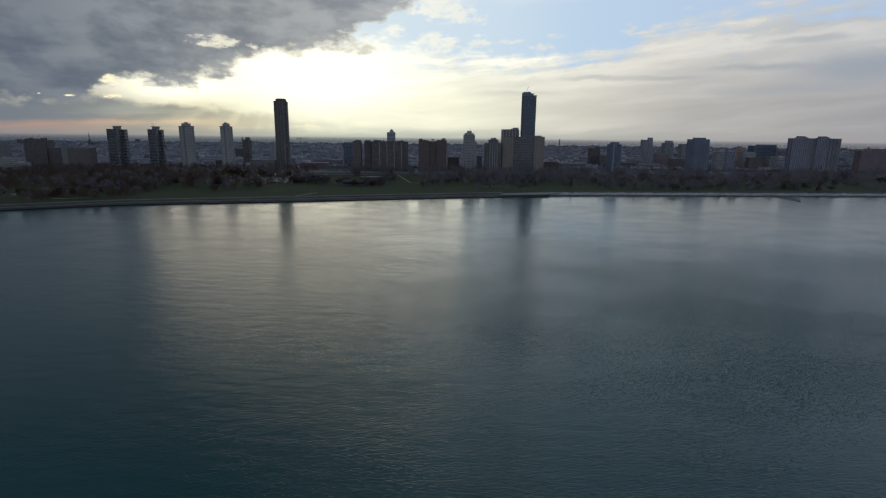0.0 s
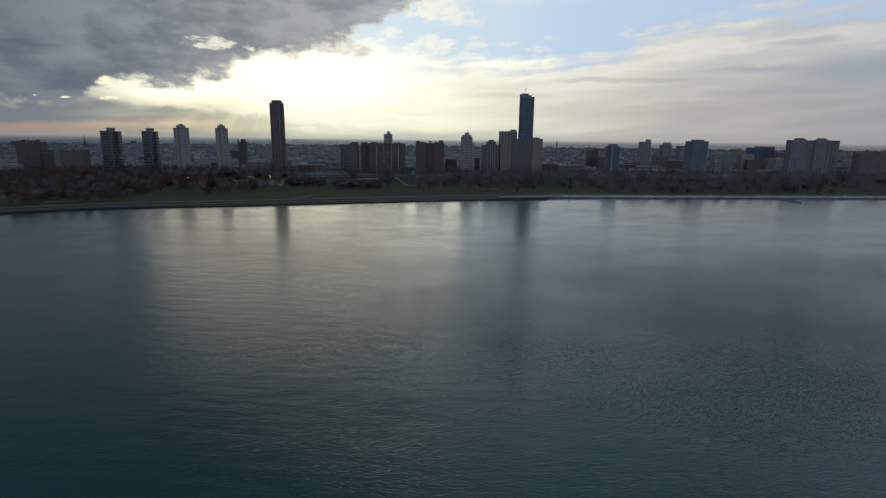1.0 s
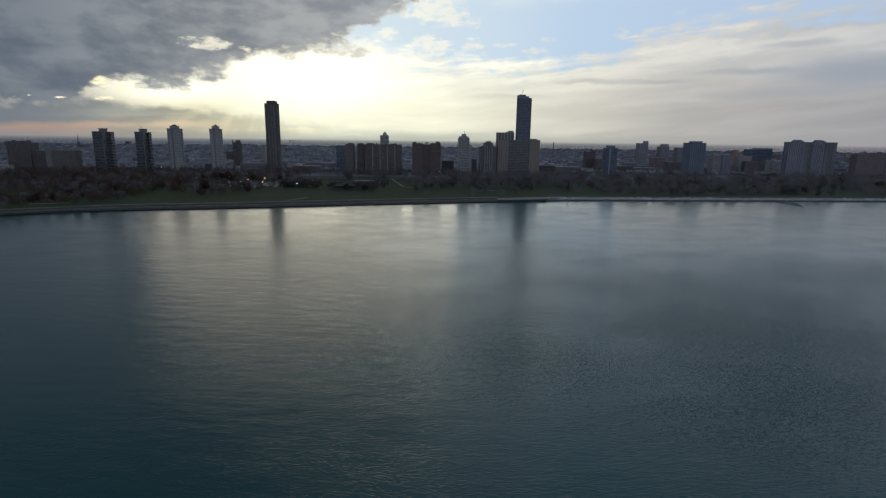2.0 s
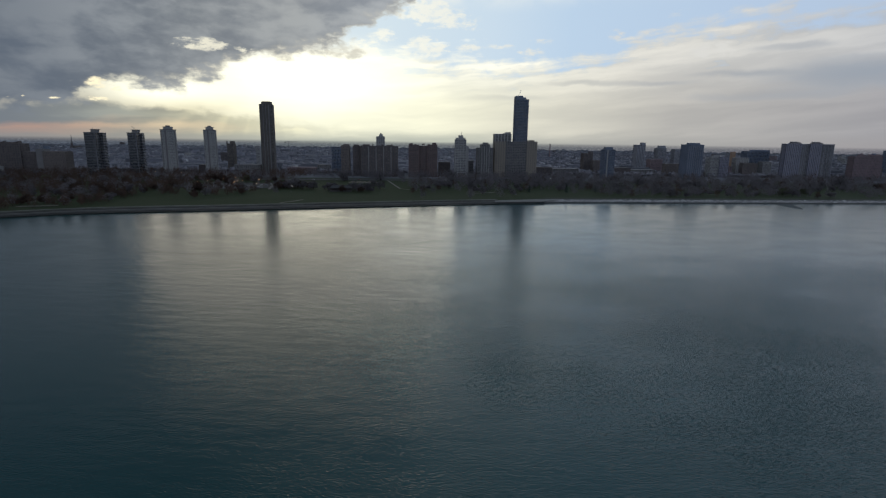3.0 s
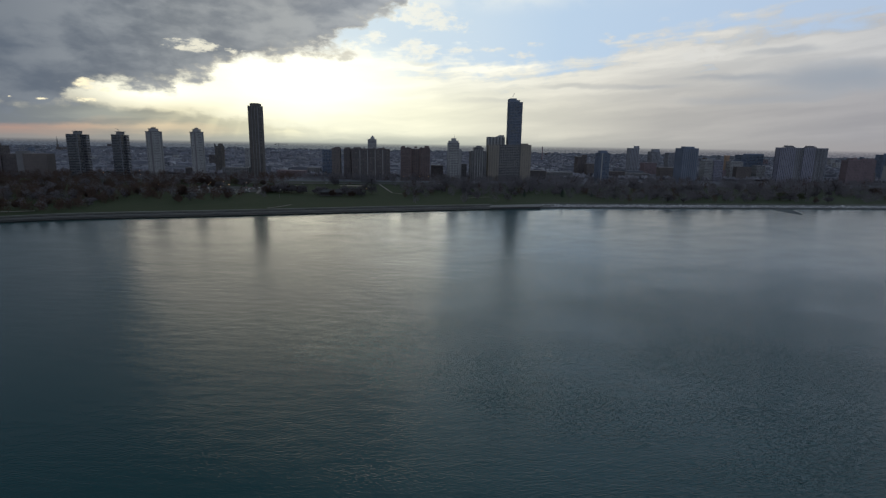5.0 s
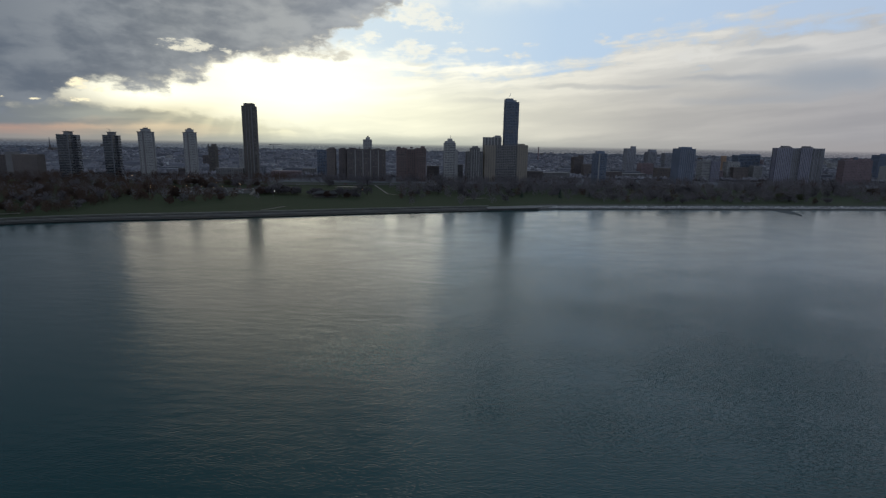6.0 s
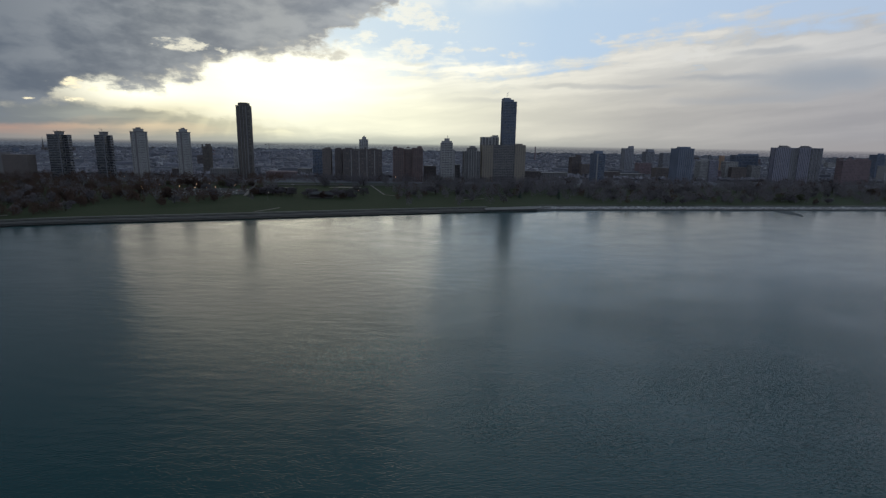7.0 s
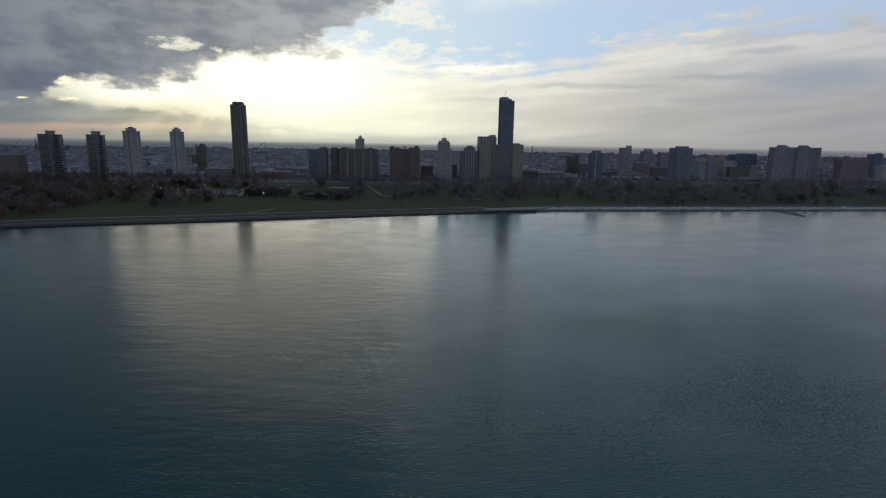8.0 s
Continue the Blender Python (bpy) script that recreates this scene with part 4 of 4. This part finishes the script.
    # low blocks between the towers
    rows = [(-354, -304, 1070, 22, 21.5, STONE_DARK), (-490, -472, 1075, 16, 17, BRICK_TAN), (-430, -405, 1090, 20, 19, BRICK_BROWN), (-262, -205, 1110, 32, 15, BRICK_RED),
            (-205, -180, 1130, 22, 20, STONE_DARK), (46, 70, 1090, 20, 30, BRICK_BROWN), (102, 116, 1080, 16, 34, STONE_DARK),
            (242, 285, 1110, 24, 21, BRICK_BROWN), (290, 345, 1120, 26, 18, STONE_DARK), (430, 470, 1150, 24, 20, BRICK_BROWN),
            (475, 530, 1160, 26, 16, STONE_DARK), (672, 698, 1150, 20, 26, BRICK_RED), (708, 736, 1152, 18, 45, STONE_GREY), (985, 1020, 1120, 22, 26, BRICK_TAN)]
    for x0, x1, y, d, top, m in rows:
        simple_tower("low_block", "low %s block roofed in dark felt" % ("dark" if m is STONE_DARK else "grey" if m is STONE_GREY else "brick"), x0, x1, y, d, top, m, GLASS_DARK, max(3, round(top / 3.3)), max(3, round((x1 - x0) / 4)), 1.5, 1.4,
                     group="low blocks behind the park")


build_towers()


# ---- trees ----
def crown_mesh(name, seed, h, r, n, material, density=1.0, flat=0.75, low=0.10):
    """A ragged crown of many small leaf and twig faces in uneven clumps, with gaps between them."""
    rnd = random.Random(seed)
    verts, faces = [], []
    clumps = []
    for _ in range(11):
        a, e = rnd.uniform(0, 6.28), rnd.uniform(-0.3, 1.0)
        q = rnd.uniform(0.35, 0.8) * r
        clumps.append((q * math.cos(a), q * math.sin(a), h * (low + 0.24) + e * h * 0.32, rnd.uniform(0.26, 0.46) * r))
    clumps += [(0, 0, h * 0.70, r * 0.5), (0, 0, h * 0.42, r * 0.6)]
    for i in range(n):
        cx, cy, cz, cr = clumps[i % len(clumps)]
        v = Vector((rnd.gauss(0, 1), rnd.gauss(0, 1), rnd.gauss(0, 1))).normalized() * cr * rnd.uniform(0.3, 1.0) ** 0.6
        c = Vector((cx, cy, cz)) + Vector((v.x, v.y, v.z * flat))
        s = rnd.uniform(0.28, 0.75) * density
        q = Euler((rnd.uniform(0, 6), rnd.uniform(0, 6), rnd.uniform(0, 6))).to_matrix()
        k = len(verts)
        for dx, dy in ((-1, -.4), (.9, -.5), (1.1, .45), (-.7, .5)):
            verts.append(c + q @ Vector((dx * s, dy * s, rnd.uniform(-.2, .2) * s)))
        faces.append((k, k + 1, k + 2, k + 3))
    me = bpy.data.meshes.new(name)
    me.from_pydata(verts, [], faces)
    me.materials.append(material)
    return me


def trunk_mesh(seed, h, r):
    """Tapered trunk with limbs that fork outwards."""
    rnd = random.Random(seed)
    bm = bmesh.new()

    def limb(a, b, r0, r1):
        d = b - a
        m = Matrix.Translation((a + b) / 2) @ d.to_track_quat("Z", "Y").to_matrix().to_4x4()
        bmesh.ops.create_cone(bm, cap_ends=False, segments=5, radius1=r0, radius2=r1, depth=d.length, matrix=m)

    fork = Vector((rnd.uniform(-.3, .3), rnd.uniform(-.3, .3), h * 0.34))
    limb(Vector((0, 0, -0.4)), fork, 0.035 * h, 0.024 * h)
    for i in range(6):
        a = i * 1.05 + rnd.uniform(-.3, .3)
        tip = fork + Vector((math.cos(a) * r * 0.6, math.sin(a) * r * 0.6, h * rnd.uniform(0.22, 0.45)))
        limb(fork, tip, 0.016 * h, 0.006 * h)
        for j in range(2):
            b = a + rnd.uniform(-.7, .7)
            limb(tip, tip + Vector((math.cos(b) * r * 0.35, math.sin(b) * r * 0.35, h * rnd.uniform(0.08, 0.2))), 0.006 * h, 0.002 * h)
    return from_bm("trunk", bm, BARK)


def conifer_mesh(seed, h):
    rnd = random.Random(seed)
    verts, faces = [], []
    for i in range(420):
        t = rnd.random() ** 0.8
        z, a = h * (0.08 + 0.9 * t), rnd.uniform(0, 6.28)
        q = (1 - t) * h * 0.24 * rnd.uniform(0.5, 1.1) + 0.15
        c = Vector((math.cos(a) * q, math.sin(a) * q, z))
        s = 0.5 * (1.2 - t)
        k = len(verts)
        out = Vector((math.cos(a), math.sin(a), -0.5)) * s * 1.3
        side = Vector((-math.sin(a), math.cos(a), 0)) * s
        verts += [c - side, c + out, c + side + Vector((0, 0, .2)), c - out * 0.4 + Vector((0, 0, .3))]
        faces.append((k, k + 1, k + 2, k + 3))
    me = bpy.data.meshes.new("crown")
    me.from_pydata(verts, [], faces)
    me.materials.append(NEEDLES)
    return me


def make_tree(kind, seed, h, r):
    mats = {"bare": TWIGS, "rust": TWIGS_RUST, "olive": TWIGS_OLIVE}
    labels = {"bare": "leafless dark brown park tree on the lawn", "rust": "park tree with thin rust-brown autumn leaves",
              "olive": "park tree with sparse olive-green leaves", "conifer": "dark green conifer on the lawn"}
    t = thing("tree", (0, -400, -50), labels[kind], "tree", "park trees")
    if kind == "conifer":
        part("trunk", trunk_mesh(seed, h * 0.5, 0.5), t)
        part("crown", conifer_mesh(seed, h), t)
    else:
        part("trunk", trunk_mesh(seed, h, r), t)
        part("crown", crown_mesh("crown", seed, h, r, 2200 if kind == "bare" else 1700, mats[kind], 0.46 if kind == "bare" else 0.66), t)
    return t


def woods(x, y):
    """How wooded the park is at a place, 0 to 1."""
    n = 0.5 + 0.9 * noise.noise((x * 0.009, y * 0.012, 3.0))
    d = y - shore_y(x)
    if d < 27:
        return 0
    if x < -325:                        # old woods down to the promenade
        return 0.8 + n
    if x < -205:                        # lawn, a fringe of trees, then the car park
        return 0.03 if y < 645 else 1.1 + n if y < 738 else 0.12 if y < 870 else 0.8 + n
    if x < -8:                          # open ball fields
        return 0.04 if y < 930 else 1.0
    if x < 250:                         # lawn along the water, trees behind it
        return 0.07 if d < 105 else 0.25 + 0.7 * n if d < 150 else 0.9 + n
    if 548 < x < 640 and 45 < d < 120:  # clearing
        return 0.06
    return 0.25 + 0.8 * n if d < 55 else 0.7 + 0.9 * n


def build_trees():
    rnd = random.Random(11)
    kinds = [("bare", 1, 13, 5.5), ("bare", 2, 11, 5.0), ("bare", 3, 15, 6.2), ("rust", 4, 10, 4.6), ("olive", 5, 9, 4.8), ("bare", 6, 9, 4.2)]
    protos = [make_tree(*k) for k in kinds]
    pine = make_tree("conifer", 7, 12, 0)
    placed = []

    def put(p, x, y, s):
        c = copy_thing(p, pose(x, y, LAND + 0.1, 0, 0, rnd.uniform(0, 360)))
        c.scale = (s * rnd.uniform(.9, 1.15), s * rnd.uniform(.9, 1.15), s * rnd.uniform(.85, 1.1))

    # single trees that stand out
    for x, y, s in ((206, 729, 1.15), (156, 735, .9), (252, 745, .85), (264, 752, .7)):
        put(pine, x, y, s)
    for x, y, s, i in ((510, 724, 1.35, 4), (527, 727, 1.5, 4), (545, 728, 1.3, 4), (-156, 752, 1.35, 5), (-168, 758, 1.2, 0), (-142, 755, 1.3, 1),
                       (-178, 764, 1.2, 2), (-300, 860, 1.4, 3), (-330, 900, 1.4, 3), (-50, 760, 1.2, 0), (-60, 775, 1.3, 2), 
                       (88, 708, .9, 2), (-350, 600, .9, 0), (-75, 745, 1.2, 1), (-125, 745, .9, 5), (-186, 772, 1.2, 3), (-172, 778, 1.3, 0), (-160, 772, 1.2, 1), (-150, 766, 1.1, 3), (-192, 760, 1.1, 2), (-98, 742, .9, 3), (-88, 738, 1.0, 0), (-66, 735, .9, 1), (-118, 900, 1.1, 0), (-122, 912, 1.2, 2)):
        put(protos[i], x, y, s)
        placed.append((x, y))
    # a thick clump by the ball fields and the planting round the pavilion
    for cx, cy, rx, ry, count in ((-168, 764, 26, 18, 14), (-84, 728, 30, 12, 9), (-118, 742, 14, 10, 4)):
        for _ in range(count):
            x, y = cx + rx * rnd.uniform(-1, 1), cy + ry * rnd.uniform(-1, 1)
            put(protos[rnd.choice((0, 1, 3, 3, 5))], x, y, rnd.uniform(0.9, 1.25))
            placed.append((x, y))
    n = 0
    while n < 270:
        x, y = rnd.uniform(-760, 960), rnd.uniform(540, 930)
        if abs(x) > 0.86 * y + 60 or rnd.random() > woods(x, y) or any(abs(x - a) + abs(y - b) < 11 for a, b in placed):
            continue
        placed.append((x, y))
        put(rnd.choices(protos, (2, 1, 1, 7, 1, 1) if x < -200 else (5, 4, 3, 1.2, 1.0, 4))[0], x, y, rnd.uniform(0.75, 1.2) * (1.3 if y > shore_y(x) + 150 else 1.0))
        n += 1
    for p in (*protos, pine):
        for o in (*p.children_recursive, p):
            bpy.data.objects.remove(o)
    # the woods beyond and between them, past counting
    stands = {"brown": ([], []), "bare": ([], [])}
    count = 0
    while count < 5600:
        x, y = rnd.uniform(-1500, 1600), rnd.uniform(380, 1050)
        if rnd.random() > woods(x, y) + (0.4 if y > 960 else 0) or abs(y - 945) < 14:
            continue
        count += 1
        verts, faces = stands["brown" if x < -200 and rnd.random() < 0.75 or rnd.random() < 0.12 else "bare"]
        h, r = rnd.uniform(8, 14.5), rnd.uniform(3.4, 5.8)
        if y > shore_y(x) + 150:
            h, r = h * 1.3, r * 1.2
        for _ in range(115):
            v = Vector((rnd.gauss(0, 1), rnd.gauss(0, 1), rnd.gauss(0, 1))).normalized()
            q = rnd.uniform(0.35, 1.0)
            c = Vector((x, y, LAND + h * 0.52)) + Vector((v.x * r * q, v.y * r * q, v.z * h * 0.48 * q))
            s = rnd.uniform(0.3, 0.8)
            e = Euler((rnd.uniform(0, 6), rnd.uniform(0, 6), 0)).to_matrix()
            k = len(verts)
            verts += [c + e @ Vector((dx * s, dy * s, 0)) for dx, dy in ((-1, -.3), (.8, -.5), (1, .4), (-.6, .5))]
            faces.append((k, k + 1, k + 2, k + 3))
    for (verts, faces), m, label in ((stands["brown"], TWIGS_RUST, "dark woodland with brown leaves still on"), (stands["bare"], TWIGS, "leafless grey-brown woodland filling the park")):
        me = bpy.data.meshes.new("woods")
        me.from_pydata(verts, [], faces)
        me.materials.append(m)
        tagged(new("woods", me), label, "woods", kind="stuff")


build_trees()


# ---- the city beyond ----
def build_city():
    rnd = random.Random(23)
    # bluish pale colours carry the haze over the distant roofs
    roofs = surface("hazed_town_roofs", (0.160, 0.165, 0.196), (0.118, 0.122, 0.148), 0.02, 0.9, random_tint=0.3, island=True)
    verts, faces = [], []

    def add(x, y, w, d, h):
        k = len(verts)
        for z in (LAND - 0.5, LAND + h):
            verts.extend(((x, y, z), (x + w, y, z), (x + w, y + d, z), (x, y + d, z)))
        for f in ((4, 5, 6, 7), (0, 1, 5, 4), (1, 2, 6, 5), (2, 3, 7, 6), (3, 0, 4, 7)):
            faces.append([k + i for i in f])

    for _ in range(9000):
        y = 1170 + 3700 * rnd.random() ** 1.4
        x = rnd.uniform(-0.95, 1.1) * y
        big = rnd.random() < 0.05
        add(x, y, rnd.uniform(18, 55) if big else rnd.uniform(7, 16), rnd.uniform(10, 30), rnd.uniform(9, 17) if big else rnd.uniform(6, 11))
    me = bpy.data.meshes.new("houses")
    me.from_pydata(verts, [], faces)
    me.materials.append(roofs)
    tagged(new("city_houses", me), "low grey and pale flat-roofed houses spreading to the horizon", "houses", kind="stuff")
    verts, faces = [], []
    for _ in range(27000):
        y = 1120 + 3700 * rnd.random() ** 1.5
        x = rnd.uniform(-0.95, 1.1) * y
        h, r = rnd.uniform(7, 12), rnd.uniform(2.5, 5)
        k = len(verts)
        for a in range(5):
            verts.append((x + r * math.cos(a * 1.257), y + r * math.sin(a * 1.257), LAND + h * rnd.uniform(.4, .7)))
        verts.append((x + rnd.uniform(-1, 1), y, LAND + h))
        verts.append((x, y, LAND + 1))
        for a in range(5):
            faces.append((k + a, k + (a + 1) % 5, k + 5))
            faces.append((k + (a + 1) % 5, k + a, k + 6))
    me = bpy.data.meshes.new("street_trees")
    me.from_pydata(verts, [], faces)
    # paler and bluer than the near twigs: haze put into the colour
    me.materials.append(surface("hazed_far_twigs", (0.190, 0.185, 0.208), (0.145, 0.142, 0.162), 0.01, 0.95, random_tint=0.4, island=True))
    tagged(new("street_trees", me), "bare street trees between far houses, paled blue-grey as if by haze", "trees", kind="stuff")
    verts, faces = [], []
    for _ in range(1000):
        y = 1180 + 3500 * rnd.random() ** 1.1
        add(rnd.uniform(-0.95, 1.1) * y, y, rnd.uniform(4, 16) if rnd.random() < 0.8 else rnd.uniform(16, 34), rnd.uniform(6, 18), rnd.uniform(7, 12))
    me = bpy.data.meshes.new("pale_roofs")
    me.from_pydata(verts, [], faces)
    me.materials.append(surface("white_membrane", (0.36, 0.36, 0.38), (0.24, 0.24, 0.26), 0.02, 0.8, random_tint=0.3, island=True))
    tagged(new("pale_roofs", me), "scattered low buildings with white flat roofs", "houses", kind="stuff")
    verts, faces = [], []
    for _ in range(5200):
        a, q = radians(rnd.uniform(-46, 52)), rnd.uniform(3700, 4850)
        add(q * math.sin(a), q * math.cos(a), rnd.uniform(5, 22), 15, 6 + (q - 3500) / 1350 * 18 * rnd.random() ** 2)
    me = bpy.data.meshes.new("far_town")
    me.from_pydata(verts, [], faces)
    # haze of the far distance mixed into the wall colour
    me.materials.append(surface("hazed_town_walls", (0.20, 0.21, 0.24), (0.14, 0.148, 0.17), 0.01, 0.9, random_tint=0.45, island=True))
    tagged(new("far_town", me), "mid-rise town along the horizon, haze put into its blue-grey colour", "houses", kind="stuff")
    for _ in range(46):
        y = rnd.uniform(1500, 4400)
        x = rnd.uniform(-0.9, 1.05) * y
        w, h = rnd.uniform(14, 36), rnd.uniform(16, 36)
        m, g = rnd.choice(((BRICK_BROWN, GLASS_DARK), (STONE_GREY, GLASS_GREY), (STONE_PALE, GLASS_GREY), (BRICK_RED, GLASS_DARK), (BLUE_GREY, GLASS_DARK)))
        simple_tower("far_block", "far mid-rise block in the hazy city", x, x + w, y, 20, h, m, g, max(4, round(h / 3.5)), 5, 1.5, 1.5, group="far mid-rise blocks")


build_city()


def build_landmarks():
    t = thing("church", (-1916, 3085, LAND), "far dark church with a tall pointed spire", "church")
    part("nave", box(26, 60, 20, BRICK_BROWN), t, (0, 32, 0))
    part("tower", box(7, 7, 34, BRICK_BROWN), t)
    part("spire", prism([(-3, -3), (3, -3), (3, 3), (-3, 3)], 34, 80, STONE_DARK, top=0.03), t)
    for s in (-1, 1):
        part("pinnacle", prism([(-1.4, -1.4), (1.4, -1.4), (1.4, 1.4), (-1.4, 1.4)], 34, 44, STONE_DARK, top=0.05), t, (s * 2.6, -2.6, 0))
    t = thing("tower_crane", (-585, 2500, LAND), "far grey tower crane over the rooftops", "crane")
    part("mast", box(2.2, 2.2, 62, STEEL), t)
    part("jib", box(58, 1.6, 1.8, STEEL), t, (12, 0, 58))
    part("counterweight", box(6, 2.4, 3.4, CONCRETE_DARK), t, (-15, 0, 55))
    t = thing("chimney", (634, 2490, LAND), "far brick factory chimney", "chimney")
    part("stack", prism([(3.4 * math.cos(a * 0.785), 3.4 * math.sin(a * 0.785)) for a in range(8)], 0, 66, BRICK_RED, top=0.7), t)
    part("rim", prism([(2.8 * math.cos(a * 0.785), 2.8 * math.sin(a * 0.785)) for a in range(8)], 0, 1.6, STONE_DARK), t, (0, 0, 65))


build_landmarks()


# ---- park things: pavilion, lamps, cars ----
def build_pavilion():
    t = thing("park_pavilion", (-115, 722, LAND + 0.3), "low stone park pavilion with a dark roof and pale columns", "pavilion")
    part("plinth", box(29, 12, 0.8, CONCRETE), t, (14, 6, 0))
    part("back_wall", box(28, 0.6, 4.2, BRICK_BROWN), t, (14, 11, 0.8))
    me = prism([(0.35 * math.cos(a * 0.785), 0.35 * math.sin(a * 0.785)) for a in range(8)], 0, 4.2, CONCRETE)
    for i in range(9):
        part("column", me, t, (0.8 + i * 3.3, 0.9, 0.8))
    bm = bmesh.new()
    p = [bm.verts.new(v) for v in ((-0.8, -0.8, 5), (28.8, -0.8, 5), (28.8, 12.8, 5), (-0.8, 12.8, 5), (5, 6, 8.2), (23, 6, 8.2))]
    for f in ((0, 1, 5, 4), (1, 2, 5), (2, 3, 4, 5), (3, 0, 4), (3, 2, 1, 0)):
        bm.faces.new([p[i] for i in f])
    part("roof", bm, t, material=ROOFING)


def street_lamp(x, y, h, glow):
    t = thing("street_lamp", (x, y, LAND + 0.3), "lit street lamp on a slim grey steel pole", "street lamp", "lit street lamps")
    bm = bmesh.new()
    bmesh.ops.create_cone(bm, cap_ends=True, segments=6, radius1=0.14, radius2=0.08, depth=h, matrix=Matrix.Translation((0, 0, h / 2)))
    part("pole", bm, t, material=STEEL)
    part("arm", box(1.6, 0.1, 0.1, STEEL), t, (0.7, 0, h))
    head = part("lamp_head", box(0.9, 0.45, 0.22, STEEL), t, (1.5, 0, h - 0.05))
    bm = bmesh.new()
    bmesh.ops.create_uvsphere(bm, u_segments=8, v_segments=6, radius=0.22)
    part("bulb", bm, head, (0, -0.1, -0.25), label="glowing lamp bulb", material=glow)


def make_car(paint):
    t = thing("car", (0, -400, -60), "parked %s car on asphalt" % paint[0], "car", "parked cars")
    m = surface("car_paint_" + paint[0], paint[1], tuple(v * 0.9 for v in paint[1]), 0.5, 0.3, spec=0.5)
    prof = [(-2.2, 0.35), (2.2, 0.35), (2.25, 0.75), (1.3, 0.92), (-1.6, 0.95), (-2.25, 0.9)]
    cab = [(1.2, 0.92), (0.5, 1.42), (-1.2, 1.45), (-1.9, 0.95)]
    for name, pts, w, mat in (("body", prof, 0.9, m), ("cabin", cab, 0.78, GLASS_DARK)):
        bm = bmesh.new()
        a = [bm.verts.new((x, -w, z)) for x, z in pts]
        b = [bm.verts.new((x, w, z)) for x, z in pts]
        bm.faces.new(a)
        bm.faces.new(b[::-1])
        for i in range(len(pts)):
            j = (i + 1) % len(pts)
            bm.faces.new((a[j], a[i], b[i], b[j]))
        part(name, bm, t, material=mat)
    part("roof", box(1.6, 1.5, 0.06, m), t, (-0.35, 0, 1.43))
    bm = bmesh.new()
    bmesh.ops.create_cone(bm, cap_ends=True, segments=10, radius1=0.33, radius2=0.33, depth=0.22, matrix=Matrix.Rotation(math.pi / 2, 4, "X"))
    wheel = from_bm("wheel", bm, ASPHALT)
    for x in (-1.4, 1.4):
        for y in (-0.82, 0.82):
            part("wheel", wheel, t, (x, y, 0.33))
    return t


def build_park():
    build_pavilion()
    amber = glowing("sodium_glow", (1.0, 0.48, 0.20), 7.0)
    white = glowing("white_glow", (1.0, 0.90, 0.76), 16.0)
    for x, y in ((-293, 775), (-270, 766), (-248, 747), (-258, 792), (-246, 773), (-212, 727), (-230, 801), (-325, 792), (-301, 758), (-321, 735), (-57, 737),
                 (-360, 955), (-455, 965), (-493, 1068), (-505, 1064), (152, 1020), (20, 1018), (36, 1022), (60, 1016), (-10, 1016), (-285, 812), (-310, 818), (-236, 818), (-275, 836), (-338, 770), (-410, 960), (-540, 1010), (-470, 1072)):
        street_lamp(x, y, 9.5, amber)
    for x, y in ((-247, 1020), (-249, 1026), (-421, 1404), (-160, 700), (226, 900), (300, 905)):
        street_lamp(x, y, 9.5, white)
    rnd = random.Random(5)
    cars = [make_car(p) for p in (("white", (0.42, 0.42, 0.43)), ("silver", (0.24, 0.245, 0.26)), ("black", (0.03, 0.03, 0.035)), ("dark red", (0.2, 0.03, 0.03)))]
    spots = [(-365 + i * 3.1, 1036 + 9 * (i % 2), 90) for i in range(34) if rnd.random() < 0.85]
    spots += [(-322 + i * 3.2, y, 90) for y in (768, 786, 812, 830) for i in range(34) if rnd.random() < 0.42]
    spots += [(x, 916 + 0.06 * (x + 350) + rnd.choice((-8, -4, 4, 8)), 3) for x in range(-440, 300, 38)]
    spots += [(-225, 733, 20), (-430, 575, 10), (-422, 577, 10), (-444, 573, 12)]
    for x, y, a in spots:
        copy_thing(rnd.choices(cars, (4, 3, 3, 1))[0], pose(x, y, LAND + (0.80 if y > 880 and y < 1000 else 0.62), 0, 0, a + rnd.choice((0, 180))))
    for c in cars:
        for o in (*c.children_recursive, c):
            bpy.data.objects.remove(o)


build_park()
